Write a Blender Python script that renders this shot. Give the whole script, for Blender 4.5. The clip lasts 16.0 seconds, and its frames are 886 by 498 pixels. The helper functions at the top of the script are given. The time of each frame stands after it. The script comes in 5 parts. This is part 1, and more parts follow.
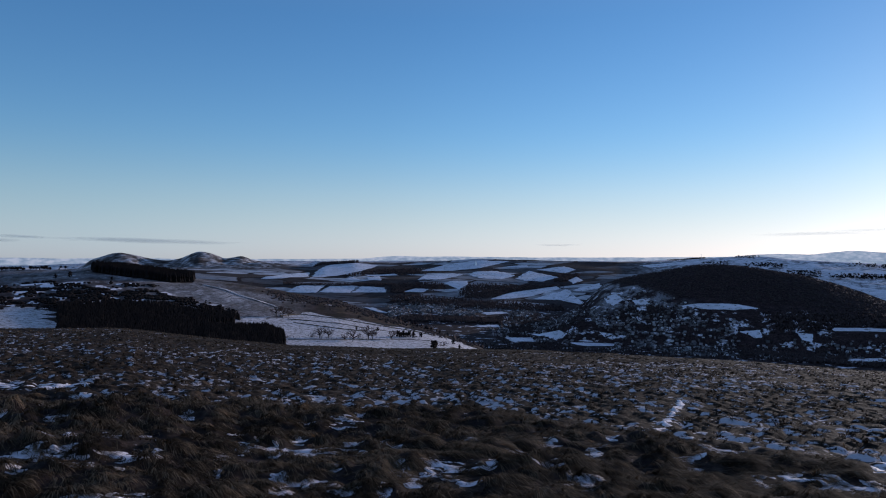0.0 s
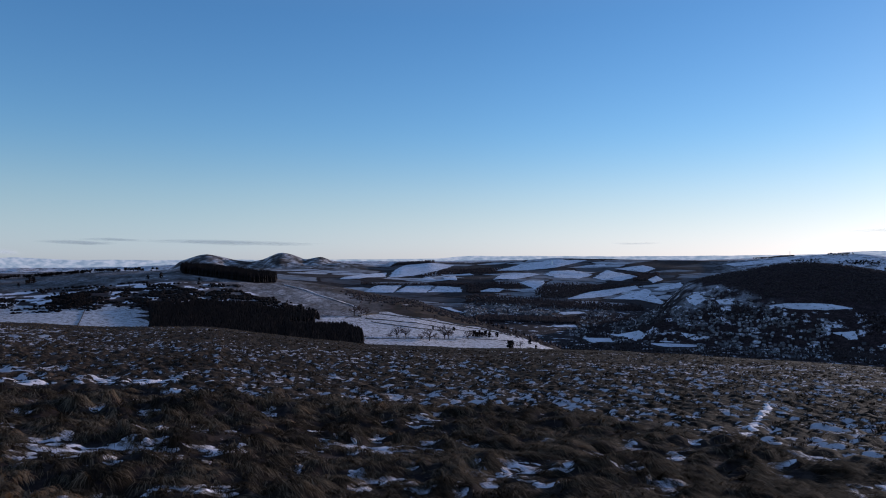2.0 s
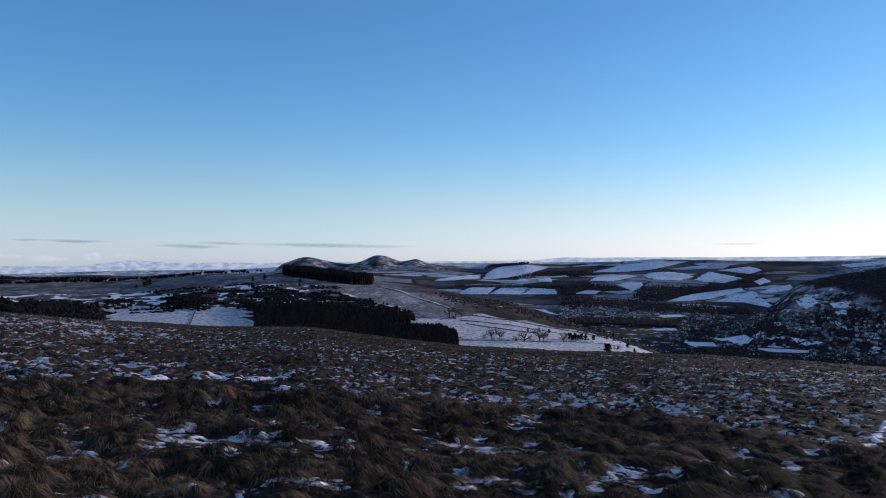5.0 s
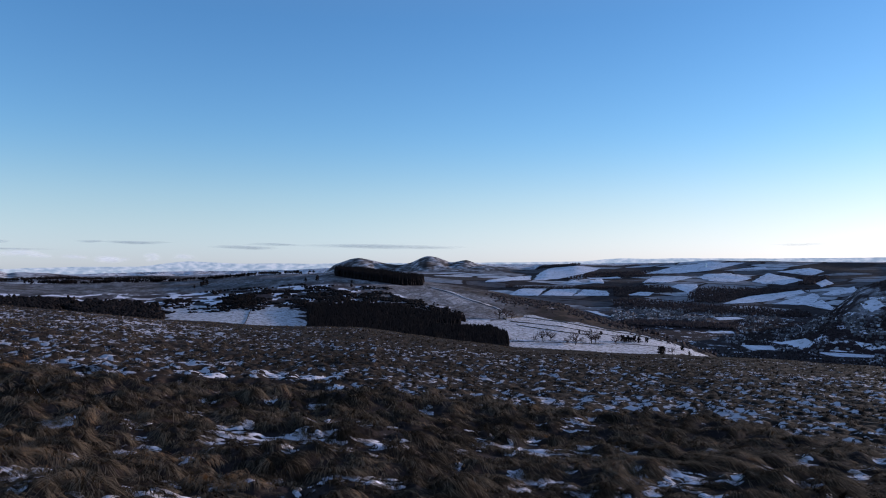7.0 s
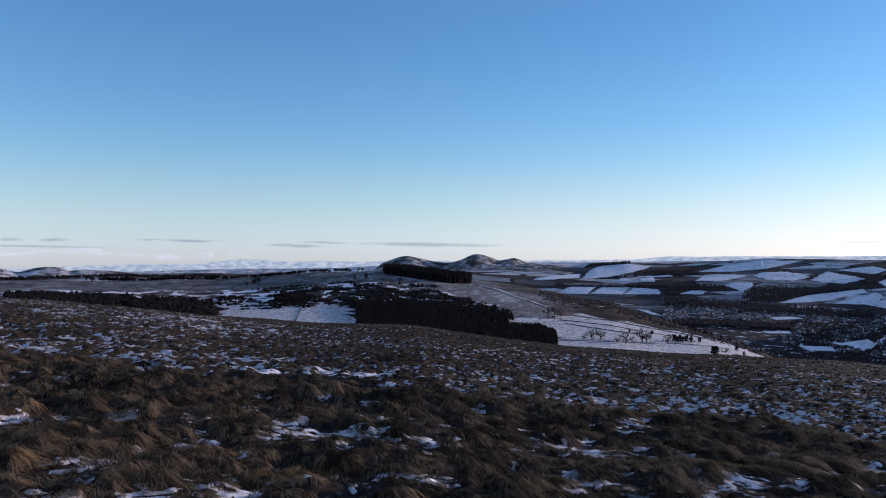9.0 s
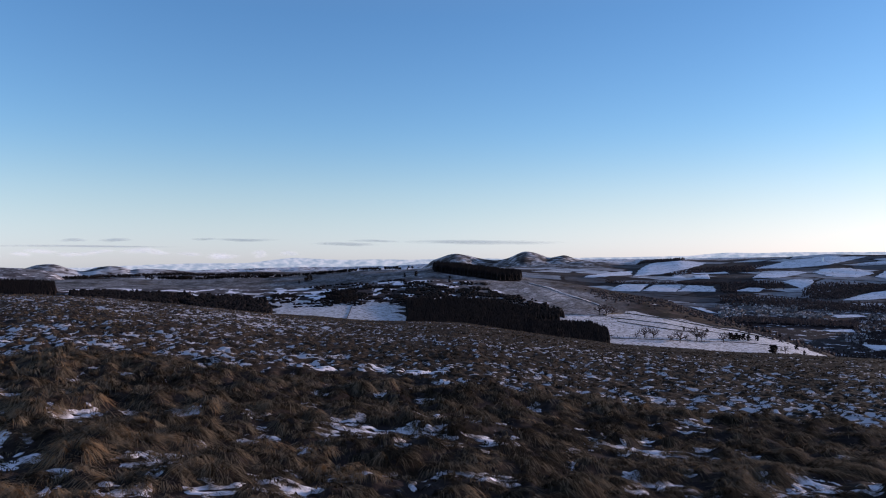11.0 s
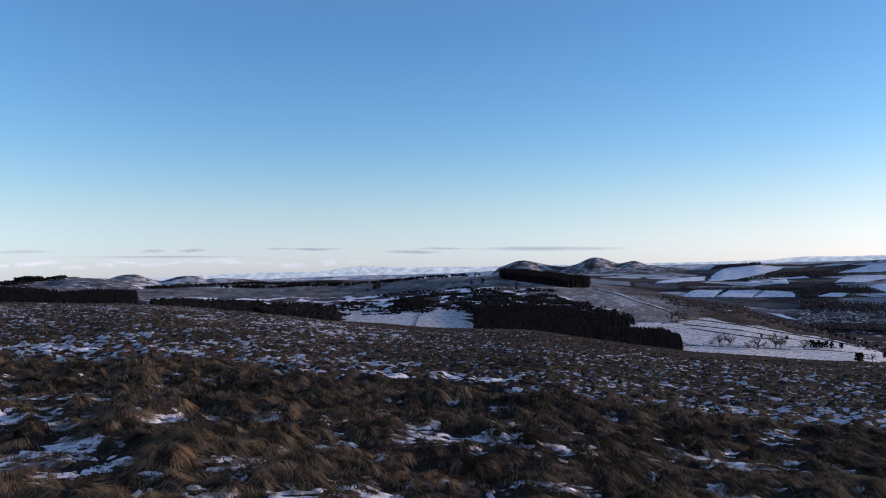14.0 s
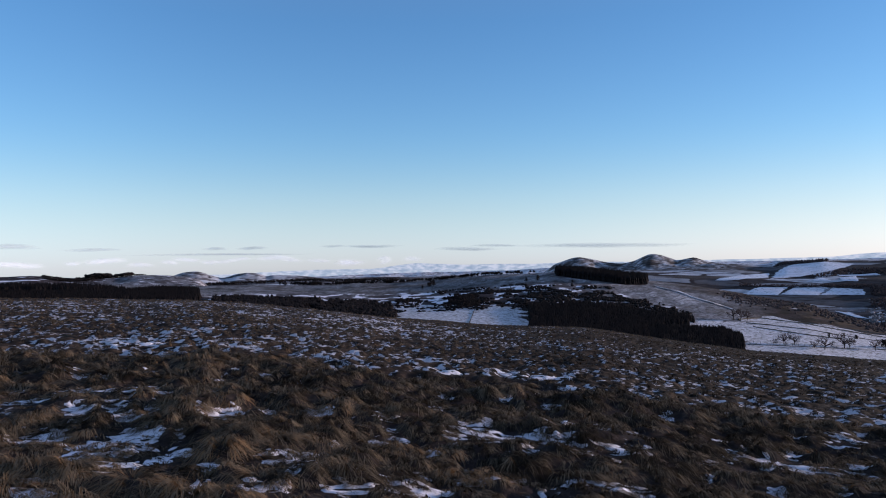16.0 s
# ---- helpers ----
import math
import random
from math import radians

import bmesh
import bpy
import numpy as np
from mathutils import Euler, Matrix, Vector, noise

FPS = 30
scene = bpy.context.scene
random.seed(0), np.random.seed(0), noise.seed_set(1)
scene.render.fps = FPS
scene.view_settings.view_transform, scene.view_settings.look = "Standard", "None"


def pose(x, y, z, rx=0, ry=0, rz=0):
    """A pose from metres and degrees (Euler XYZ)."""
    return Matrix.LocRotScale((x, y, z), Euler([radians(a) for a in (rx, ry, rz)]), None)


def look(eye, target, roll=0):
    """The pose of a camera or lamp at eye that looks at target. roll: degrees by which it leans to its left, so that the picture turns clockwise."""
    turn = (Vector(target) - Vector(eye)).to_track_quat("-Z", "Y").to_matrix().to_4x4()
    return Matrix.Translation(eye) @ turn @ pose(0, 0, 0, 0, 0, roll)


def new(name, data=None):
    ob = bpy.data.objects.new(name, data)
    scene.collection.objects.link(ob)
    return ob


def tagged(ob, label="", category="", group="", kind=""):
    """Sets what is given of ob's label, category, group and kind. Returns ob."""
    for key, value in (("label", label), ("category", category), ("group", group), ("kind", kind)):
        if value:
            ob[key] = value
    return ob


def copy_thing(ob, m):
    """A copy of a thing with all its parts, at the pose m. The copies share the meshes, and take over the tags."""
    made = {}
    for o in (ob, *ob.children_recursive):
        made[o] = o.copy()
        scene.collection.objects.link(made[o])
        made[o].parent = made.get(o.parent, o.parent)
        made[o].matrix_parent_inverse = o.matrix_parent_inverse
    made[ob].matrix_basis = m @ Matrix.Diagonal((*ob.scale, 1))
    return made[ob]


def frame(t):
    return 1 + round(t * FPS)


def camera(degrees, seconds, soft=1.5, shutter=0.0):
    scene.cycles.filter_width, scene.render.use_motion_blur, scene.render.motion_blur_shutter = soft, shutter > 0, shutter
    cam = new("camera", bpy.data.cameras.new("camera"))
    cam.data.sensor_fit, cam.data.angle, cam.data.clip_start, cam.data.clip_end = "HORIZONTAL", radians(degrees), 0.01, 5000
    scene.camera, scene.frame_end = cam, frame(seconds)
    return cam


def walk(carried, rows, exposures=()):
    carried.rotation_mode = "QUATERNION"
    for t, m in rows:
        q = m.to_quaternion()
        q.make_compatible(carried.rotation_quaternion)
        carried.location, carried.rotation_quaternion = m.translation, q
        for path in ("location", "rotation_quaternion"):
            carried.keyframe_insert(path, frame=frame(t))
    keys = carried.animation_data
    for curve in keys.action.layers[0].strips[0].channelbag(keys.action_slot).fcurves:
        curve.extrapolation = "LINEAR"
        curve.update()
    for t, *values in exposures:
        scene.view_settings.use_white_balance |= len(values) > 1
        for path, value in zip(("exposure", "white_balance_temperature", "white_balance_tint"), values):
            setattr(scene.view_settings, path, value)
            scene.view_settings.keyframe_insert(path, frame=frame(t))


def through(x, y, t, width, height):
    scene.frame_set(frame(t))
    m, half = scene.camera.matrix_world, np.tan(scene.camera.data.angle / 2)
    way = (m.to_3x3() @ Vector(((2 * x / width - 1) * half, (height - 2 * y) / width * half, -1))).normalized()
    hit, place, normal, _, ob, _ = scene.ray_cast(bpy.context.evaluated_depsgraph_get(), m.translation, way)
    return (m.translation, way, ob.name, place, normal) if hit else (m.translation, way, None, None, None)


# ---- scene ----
cam = camera(62.99, 16.0, soft=1.05)
PATH = [
    (0, pose(0.000, 0.000, 1.6, 90 + 1.06, -0.53, 0.00)),
    (0.5, pose(0.003, 0.000, 1.6, 90 + 1.07, -0.45, 1.52)),
    (1, pose(0.005, 0.000, 1.6, 90 + 1.08, -0.40, 3.05)),
    (1.5, pose(0.007, 0.000, 1.6, 90 + 1.08, -0.45, 4.53)),
    (2, pose(0.010, 0.000, 1.6, 90 + 1.00, -0.20, 5.98)),
    (2.5, pose(-0.004, -0.015, 1.6, 90 + 0.72, 0.07, 6.99)),
    (3, pose(-0.017, -0.031, 1.6, 90 + 0.80, 0.74, 8.20)),
    (3.5, pose(-0.031, -0.046, 1.6, 90 + 0.70, 0.16, 8.76)),
    (4, pose(-0.044, -0.062, 1.6, 90 + 0.75, 0.20, 10.58)),
    (4.5, pose(-0.058, -0.077, 1.6, 90 + 0.99, 0.09, 12.17)),
    (7, pose(-0.100, -0.100, 1.6, 90 + 1.21, -0.07, 17.40)),
    (7.5, pose(-0.116, -0.098, 1.6, 90 + 1.14, -0.25, 18.34)),
    (8, pose(-0.133, -0.095, 1.6, 90 + 1.06, -0.11, 19.33)),
    (8.5, pose(-0.149, -0.092, 1.6, 90 + 1.06, -0.06, 20.11)),
    (9, pose(-0.165, -0.090, 1.6, 90 + 1.04, -0.11, 21.19)),
    (11.5, pose(-0.264, -0.097, 1.6, 90 + 0.76, 0.08, 25.90)),
    (12, pose(-0.283, -0.101, 1.6, 90 + 0.72, -0.16, 26.69)),
    (12.5, pose(-0.301, -0.106, 1.6, 90 + 1.05, -0.30, 27.74)),
    (13, pose(-0.320, -0.110, 1.6, 90 + 1.32, 0.07, 28.97)),
    (13.5, pose(-0.320, -0.110, 1.6, 90 + 1.49, 0.15, 29.56)),
    (14, pose(-0.320, -0.110, 1.6, 90 + 1.47, 0.71, 30.38)),
    (14.5, pose(-0.320, -0.110, 1.6, 90 + 1.31, 1.21, 31.37)),
    (15, pose(-0.310, -0.103, 1.6, 90 + 1.09, 1.42, 32.93)),
    (15.5, pose(-0.300, -0.097, 1.6, 90 + 1.03, 0.83, 33.92)),
    (16, pose(-0.290, -0.090, 1.6, 90 + 1.29, 0.77, 34.70)),
]
walk(cam, PATH, [(0.0, 0.28, 5550, 19), (4.5, 0.59, 5550, 19), (8.5, 0.72, 5720, 19.5), (11.5, 0.77, 5960, 24), (13.0, 0.78, 5860, 21.5), (16.0, 0.82, 5850, 20.5)])

# ---- light: a low winter sun, out of sight to the right, under a clear sky ----
SUN_BEARING, SUN_HEIGHT = -43.5, 7.0
world = bpy.data.worlds.new("sky")
scene.world = world
world.use_nodes = True
sky = world.node_tree.nodes.new("ShaderNodeTexSky")
sky.sky_type, sky.sun_disc = "NISHITA", False
sky.sun_elevation, sky.sun_rotation = radians(SUN_HEIGHT), radians(-SUN_BEARING)
sky.air_density, sky.dust_density, sky.ozone_density, sky.altitude = 1.0, 0.1, 2.5, 300
background = world.node_tree.nodes["Background"]
background.inputs["Strength"].default_value = 0.12
nodes, links = world.node_tree.nodes, world.node_tree.links
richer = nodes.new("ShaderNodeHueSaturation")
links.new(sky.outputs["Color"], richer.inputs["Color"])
# deep blue low down, greyer overhead; pale winter haze all round the horizon
upward = nodes.new("ShaderNodeSeparateXYZ")
upward_from = nodes.new("ShaderNodeTexCoord")
links.new(upward_from.outputs["Generated"], upward.inputs[0])
depth = nodes.new("ShaderNodeMapRange")
depth.interpolation_type = "SMOOTHERSTEP"
for socket, value in zip(depth.inputs[1:5], (-0.03, 0.20, 0.68, 0.0)):
    socket.default_value = value
links.new(upward.outputs["Z"], depth.inputs[0])
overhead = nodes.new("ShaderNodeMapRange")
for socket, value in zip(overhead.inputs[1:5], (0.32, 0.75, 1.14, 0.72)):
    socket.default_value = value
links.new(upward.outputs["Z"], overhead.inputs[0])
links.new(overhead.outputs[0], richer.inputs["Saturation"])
grey = nodes.new("ShaderNodeRGBToBW")
links.new(sky.outputs["Color"], grey.inputs["Color"])
pale = nodes.new("ShaderNodeVectorMath")
pale.operation = "SCALE"
# whiter and a little pinker towards the sun, bluer away from it
towards = nodes.new("ShaderNodeVectorMath")
towards.operation = "DOT_PRODUCT"
towards.inputs[1].default_value = (-math.sin(radians(SUN_BEARING)), math.cos(radians(SUN_BEARING)), 0.0)
links.new(upward_from.outputs["Generated"], towards.inputs[0])
warm = nodes.new("ShaderNodeMapRange")
for socket, value in zip(warm.inputs[1:5], (0.35, 1.0, 0.0, 1.0)):
    socket.default_value = value
links.new(towards.outputs["Value"], warm.inputs[0])
tint = nodes.new("ShaderNodeMix")
tint.data_type = "RGBA"
tint.inputs[6].default_value, tint.inputs[7].default_value = (0.83, 1.02, 1.16, 1), (1.06, 0.97, 0.96, 1)
links.new(warm.outputs[0], tint.inputs[0])
links.new(tint.outputs[2], pale.inputs[0])
links.new(grey.outputs["Val"], pale.inputs["Scale"])
haze = nodes.new("ShaderNodeMix")
haze.data_type = "RGBA"
links.new(depth.outputs[0], haze.inputs[0])
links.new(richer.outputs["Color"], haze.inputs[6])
links.new(pale.outputs[0], haze.inputs[7])
# the side away from the sun is a little lighter than the sky model has it
away = nodes.new("ShaderNodeMapRange")
for socket, value in zip(away.inputs[1:5], (-0.25, 0.65, 1.22, 0.97)):
    socket.default_value = value
links.new(towards.outputs["Value"], away.inputs[0])
lighter = nodes.new("ShaderNodeVectorMath")
lighter.operation = "SCALE"
links.new(haze.outputs[2], lighter.inputs[0])
links.new(away.outputs[0], lighter.inputs["Scale"])
links.new(lighter.outputs[0], background.inputs["Color"])

sun_data = bpy.data.lights.new("sun", "SUN")
sun_data.energy, sun_data.angle, sun_data.color = 3.2, radians(0.5), (1.0, 0.86, 0.70)
sun = new("sun", sun_data)
sun_at = Vector((-math.sin(radians(SUN_BEARING)) * math.cos(radians(SUN_HEIGHT)), math.cos(radians(SUN_BEARING)) * math.cos(radians(SUN_HEIGHT)), math.sin(radians(SUN_HEIGHT)))) * 100
sun.matrix_world = look(sun_at, (0, 0, 0))

# ---- the lie of the land: bearings in degrees left of the first view, distances in metres from the viewpoint ----
EYE = 1.6
TABLE = np.random.RandomState(7).rand(256, 256)


def lattice(x, y):
    """Smooth value noise in 0..1 on a unit lattice."""
    xi, yi = np.floor(x).astype(int), np.floor(y).astype(int)
    u, v = x - xi, y - yi
    u, v = u * u * (3 - 2 * u), v * v * (3 - 2 * v)
    a, b, c, d = xi & 255, (xi + 1) & 255, yi & 255, (yi + 1) & 255
    top = TABLE[a, c] * (1 - u) + TABLE[b, c] * u
    low = TABLE[a, d] * (1 - u) + TABLE[b, d] * u
    return top * (1 - v) + low * v


def fractal(x, y, octaves=3):
    total, weight, size = 0, 1.0, 0
    for k in range(octaves):
        total = total + weight * lattice(x * 2 ** k + 17.3 * k, y * 2 ** k + 5.1 * k)
        size += weight
        weight *= 0.5
    return total / size


def curve(points, blur=0.5):
    """A smooth function of the bearing through a few (bearing, value) pairs."""
    points = sorted(points)
    ends = 0.5 * (points[0][1] + points[-1][1])
    points = [(-180, ends)] + points + [(180, ends)]
    grid = np.arange(-180, 180.05, 0.1)
    values = np.interp(grid, [p[0] for p in points], [p[1] for p in points])
    reach = int(blur * 20)
    kernel = np.hanning(reach + 3)
    kernel /= kernel.sum()
    values = np.convolve(np.pad(values, reach + 2, "edge"), kernel, "same")[reach + 2:-(reach + 2)]
    return lambda bearing: np.interp(bearing, grid, values)


def rise(r, degrees):
    """Height at distance r that shows under that angle above the level of the eye."""
    return EYE + r * np.tan(np.radians(degrees))


# own hilltop: how steeply its brow lies below the eye
BROW = curve([(-50, 7.2), (-31, 7.12), (-12, 6.92), (3.5, 6.83), (12, 6.52), (16.6, 6.01), (21, 5.43), (24, 5.0),
              (31, 4.82), (38.5, 4.18), (44.7, 3.35), (50.6, 2.72), (54.6, 2.35), (58.5, 2.25), (66, 1.9), (90, 1.2)], 1.5)
BROW_AT = 70.0
# moorland hill across the dip
MOOR_TOP = curve([(75, -1.0), (66, -1.05), (60, -1.1), (53, -1.35), (45, -1.43), (38.5, -1.43), (35.8, -1.28), (31.6, -0.86),
                  (28.5, -0.76), (26, -0.68), (22, -0.95), (19, -1.3), (16.7, -1.56), (14.6, -1.9), (11.6, -2.46), (8.1, -3.12),
                  (6.4, -3.75), (3.7, -4.65), (1, -5.4), (-0.8, -6.02), (-3, -6.8), (-6, -8.5), (-14, -12)])
MOOR_TOP_AT = curve([(75, 900), (50, 980), (28, 950), (19, 900), (8, 800), (-3, 640), (-14, 520)], 4)
MOOR_FOOT = curve([(75, -3.5), (54, -4.4), (38, -5.5), (28, -6.2), (12, -8.0), (0, -9.0), (-14, -14)], 3)
MOOR_FOOT_AT = curve([(75, 420), (40, 420), (12, 400), (-14, 400)], 4)
# wooded hill beyond the town
WOODED_TOP = curve([(-3, -6.8), (-6, -5.4), (-9, -4.3), (-10.6, -3.45), (-11.7, -2.4), (-12.6, -1.45), (-14.7, -0.94), (-16.8, -0.55), (-19.2, -0.06), (-21.2, 0.0), (-23.1, -0.17),
                    (-24.6, -0.44), (-26.8, -0.78), (-28.5, -1.29), (-30.2, -1.87), (-31.5, -2.4), (-36, -4.2), (-45, -6.5)], 0.7)
# three-peaked hills
PEAKS = curve([(30, -2.6), (27.5, -1.2), (26.3, -0.37), (25.9, -0.04), (24.6, 0.42), (24, 0.51), (23.2, 0.37), (21.9, 0.06), (20.7, -0.06),
               (19.9, 0.12), (18.8, 0.62), (18.4, 0.66), (17.7, 0.52), (16.7, 0.13), (15.5, 0.37), (14.6, 0.03), (12.5, -0.3), (11, -0.9), (8, -2.6)], 0.25)
# rounded hill with a clump of trees on its shoulder, and the small sunlit hills behind it
DOME = curve([(90, -0.5), (72, -0.36), (66, -0.35), (64.2, -0.34), (63.5, -0.42), (62.2, -0.66), (61.1, -0.66), (60.4, -0.62), (59.65, -0.64), (58.9, -0.62), (58.36, -0.52), (57.4, -0.43),
              (56.3, -0.44), (55.1, -0.51), (53.9, -0.65), (53.3, -0.8), (52.8, -1.2), (51.5, -2.2), (48, -3.5)], 0.25)
TORS = curve([(62, -3.0), (57, -1.2), (55.5, -0.68), (54.9, -0.40), (54.5, -0.28), (53.9, -0.23), (53.5, -0.20), (53.04, -0.30), (52.5, -0.50), (51.7, -0.74), (51.2, -0.66), (50.7, -0.49),
              (49.85, -0.40), (48.9, -0.46), (48.4, -0.66), (48.0, -0.55), (47.3, -0.58), (46, -0.66), (44, -0.85), (42, -1.5), (38, -3.0)], 0.15)
# the wide country: rising fields, the plateau's edge, the skyline
FIELDS = curve([(66, -1.0), (45, -1.2), (30, -1.2), (15, -1.3), (5, -1.35), (-12, -1.45), (-31, -1.25), (-40, -1.2)], 3)
PLATEAU = curve([(70, -0.75), (60, -0.85), (53, -0.85), (46.4, -1.0), (44, -0.9), (40, -0.9), (26, -0.8), (14.2, -0.1), (12.5, -0.17), (10.1, -0.33), (9.5, -0.06),
                 (6.9, 0.13), (5.5, -0.05), (2, 0.06), (-0.7, 0.17), (-3, 0.35), (-5.2, 0.24), (-7, 0.26), (-14, 0.17), (-17, 0.23),
                 (-19.2, 0.42), (-22, 0.62), (-24.2, 0.6), (-25.7, 0.42), (-31.5, 0.1), (-40, 0.1)], 0.35)
SKYLINE = curve([(72, -0.7), (66, -0.65), (60, -0.85), (55, -0.8), (50, -0.8), (45, -0.75), (40.5, -0.6), (37.5, -0.55), (34, -0.5),
                 (29.5, -0.45), (26.3, -0.3), (13.8, 0.0), (6.4, 0.05), (3.8, 0.1), (-0.7, 0.15), (-5.2, 0.2),
                 (-14, 0.2), (-22, 0.5), (-27.5, 0.35), (-31.5, 0.15), (-40, 0.1)], 0.4)
# mountains on the horizon
MOUNTAINS = curve([(72, -0.45), (66, -0.45), (60, -0.6), (55, -0.55), (50, -0.42), (47.4, -0.3), (43.8, -0.21), (40.1, -0.2), (38.35, 0.02), (37.2, 0.18), (36.6, 0.21), (34.9, 0.09),
                   (32.7, 0.02), (30.5, 0.06), (28.2, 0.02), (26.4, 0.06), (14.2, 0.14), (10.5, 0.18), (6.2, 0.24), (4.6, 0.42), (3.6, 0.48), (1.5, 0.42), (-0.8, 0.48), (-5.2, 0.45),
                   (-14, 0.5), (-19, 0.56), (-22, 0.62), (-23.5, 0.8), (-25.2, 0.85), (-27, 0.78), (-28.2, 0.95), (-29.4, 1.08), (-31.2, 0.95), (-40, 0.8)], 0.5)


def face(r, foot_at, foot, top_at, top, back):
    """A hillside seen from the viewpoint: its foot, its rounded top, and the far side that falls away."""
    s = (r - foot_at) / (top_at - foot_at)
    up = rise(r, foot + (top - foot) * np.clip(s, 0, 1) * (1.6 - 0.6 * np.clip(s, 0, 1)))
    front = rise(foot_at, foot) - np.maximum(foot_at - r, 0) * 0.5
    over = np.maximum(r - top_at, 0)
    behind = rise(top_at, top) - back * over * np.minimum(1, over / 150)
    return np.where(s < 0, front, np.where(s > 1, behind, up))


def land(bearing, r):
    """Height of the ground, without the small relief."""
    slope = np.tan(np.radians(BROW(bearing))) - 2 * EYE / BROW_AT
    own = -slope * r - EYE / BROW_AT ** 2 * r * r
    moor = face(r, MOOR_FOOT_AT(bearing), MOOR_FOOT(bearing), MOOR_TOP_AT(bearing), MOOR_TOP(bearing), 0.22)
    wooded = face(r, 1900.0, np.minimum(-4.6, WOODED_TOP(bearing) - 1), 2350.0, WOODED_TOP(bearing), 0.3)
    peaks = face(r, 3500.0, np.minimum(-1.3, PEAKS(bearing) - 0.5), 4300.0, PEAKS(bearing), 0.3)
    e1, e2, e3, e4 = -4.2 + 2.6 * np.clip((bearing - 14) / 16, 0, 1), FIELDS(bearing), PLATEAU(bearing), SKYLINE(bearing)
    e0 = -8.2 + 4.5 * np.clip((bearing - 14) / 16, 0, 1)
    stops = [(1250, e0), (2350, e1), (3200, e2), (3950, e3), (4350, np.where(bearing < 10, 0.5 * (e3 + e4) - 0.04, np.minimum(e3, e4) - 0.2)), (4860, e4)]
    angle = e0 + 0 * r
    for (ra, ea), (rb, eb) in zip(stops, stops[1:]):
        angle = np.where(r >= ra, ea + (eb - ea) * np.clip((r - ra) / (rb - ra), 0, 1), angle)
    wide = np.where(r < 1250, rise(1250, e0), rise(r, angle))
    x, y = -np.sin(np.radians(bearing)) * r, np.cos(np.radians(bearing)) * r
    rolling = (fractal(x / 420 + 40, y / 420 + 40, 3) - 0.5)
    wide = wide + rolling * 16 * np.clip((r - 1500) / 800, 0, 1) * np.clip((4700 - r) / 500, 0.15, 1)
    peaks = peaks - np.abs(fractal(x / 210 + 31, y / 210 + 12, 3) - 0.5) * 50 * np.clip((4290 - r) / 120, 0.05, 1)
    crags = np.abs(fractal(x / 260 + 70, y / 260, 4) - 0.5) * 2
    wide = wide - crags * 30 * np.clip((r - 4400) / 120, 0, 1) * np.clip((4850 - r) / 60, 0.12, 1) * np.clip((bearing - 20) / 8, 0.3, 1)
    wide = wide - np.abs(fractal(x / 95 + 11, y / 95, 3) - 0.5) * 24 * np.clip((r - 4420) / 100, 0, 1) * np.clip((4850 - r) / 60, 0.12, 1) * np.clip((bearing - 20) / 8, 0, 1)
    moor = moor + (fractal(x / 90 + 9, y / 90 + 3, 3) - 0.5) * 4 * np.clip(1 - np.abs(r - MOOR_TOP_AT(bearing)) / 300 + 0.4, 0.1, 1)
    ruffle = (fractal(x / 130 + 5, y / 130, 3) - 0.5) * 9
    dome = face(r, 1800.0, np.minimum(-1.6, DOME(bearing) - 0.6), 2300.0, DOME(bearing), 0.25) + ruffle
    tors = face(r, 3000.0, np.minimum(-1.5, TORS(bearing) - 0.6), 3600.0, TORS(bearing), 0.3) + ruffle
    dome, tors = (np.where(bearing > 38, h, -1e4) for h in (dome, tors))
    high = np.maximum(np.maximum(np.maximum(wooded, peaks), np.maximum(dome, tors)), wide)
    soft = 6.0
    mix = np.clip(0.5 + 0.5 * (moor - high) / soft, 0, 1)
    high = high * (1 - mix) + moor * mix + soft * mix * (1 - mix) * 0.5
    far = np.where(r > 260, high, -1e4)
    return np.maximum(own, far)


# snow left lying in hollows between the tussocks: bearing, distance, width, depth
HOLLOWS = []
HOLLOWS += [(-31.2, 10.3, 0.16, 0.62), (-30.2, 9.0, 0.58, 0.42), (-28.5, 8.8, 0.28, 0.20), (-26.1, 9.1, 0.36, 0.22), (-24.1, 8.5, 0.28, 0.32), (-21.0, 10.3, 0.49, 0.24),
            (-18.9, 8.8, 0.25, 0.57), (-18.7, 9.3, 0.26, 0.24), (-13.1, 10.3, 0.16, 0.20), (-11.9, 9.3, 0.26, 0.65), (-11.2, 7.2, 0.29, 0.43), (-10.5, 7.6, 0.12, 0.18),
            (-8.4, 8.0, 0.23, 0.12), (-6.2, 8.8, 0.29, 0.24), (-3.8, 7.8, 0.13, 0.30), (-0.9, 7.8, 0.44, 0.30), (0.5, 7.8, 0.25, 0.29), (1.8, 7.5, 0.37, 0.14),
            (2.2, 7.0, 0.14, 0.33), (3.4, 7.6, 0.15, 0.22), (4.5, 6.6, 0.11, 0.22), (4.7, 9.5, 0.19, 0.22)]
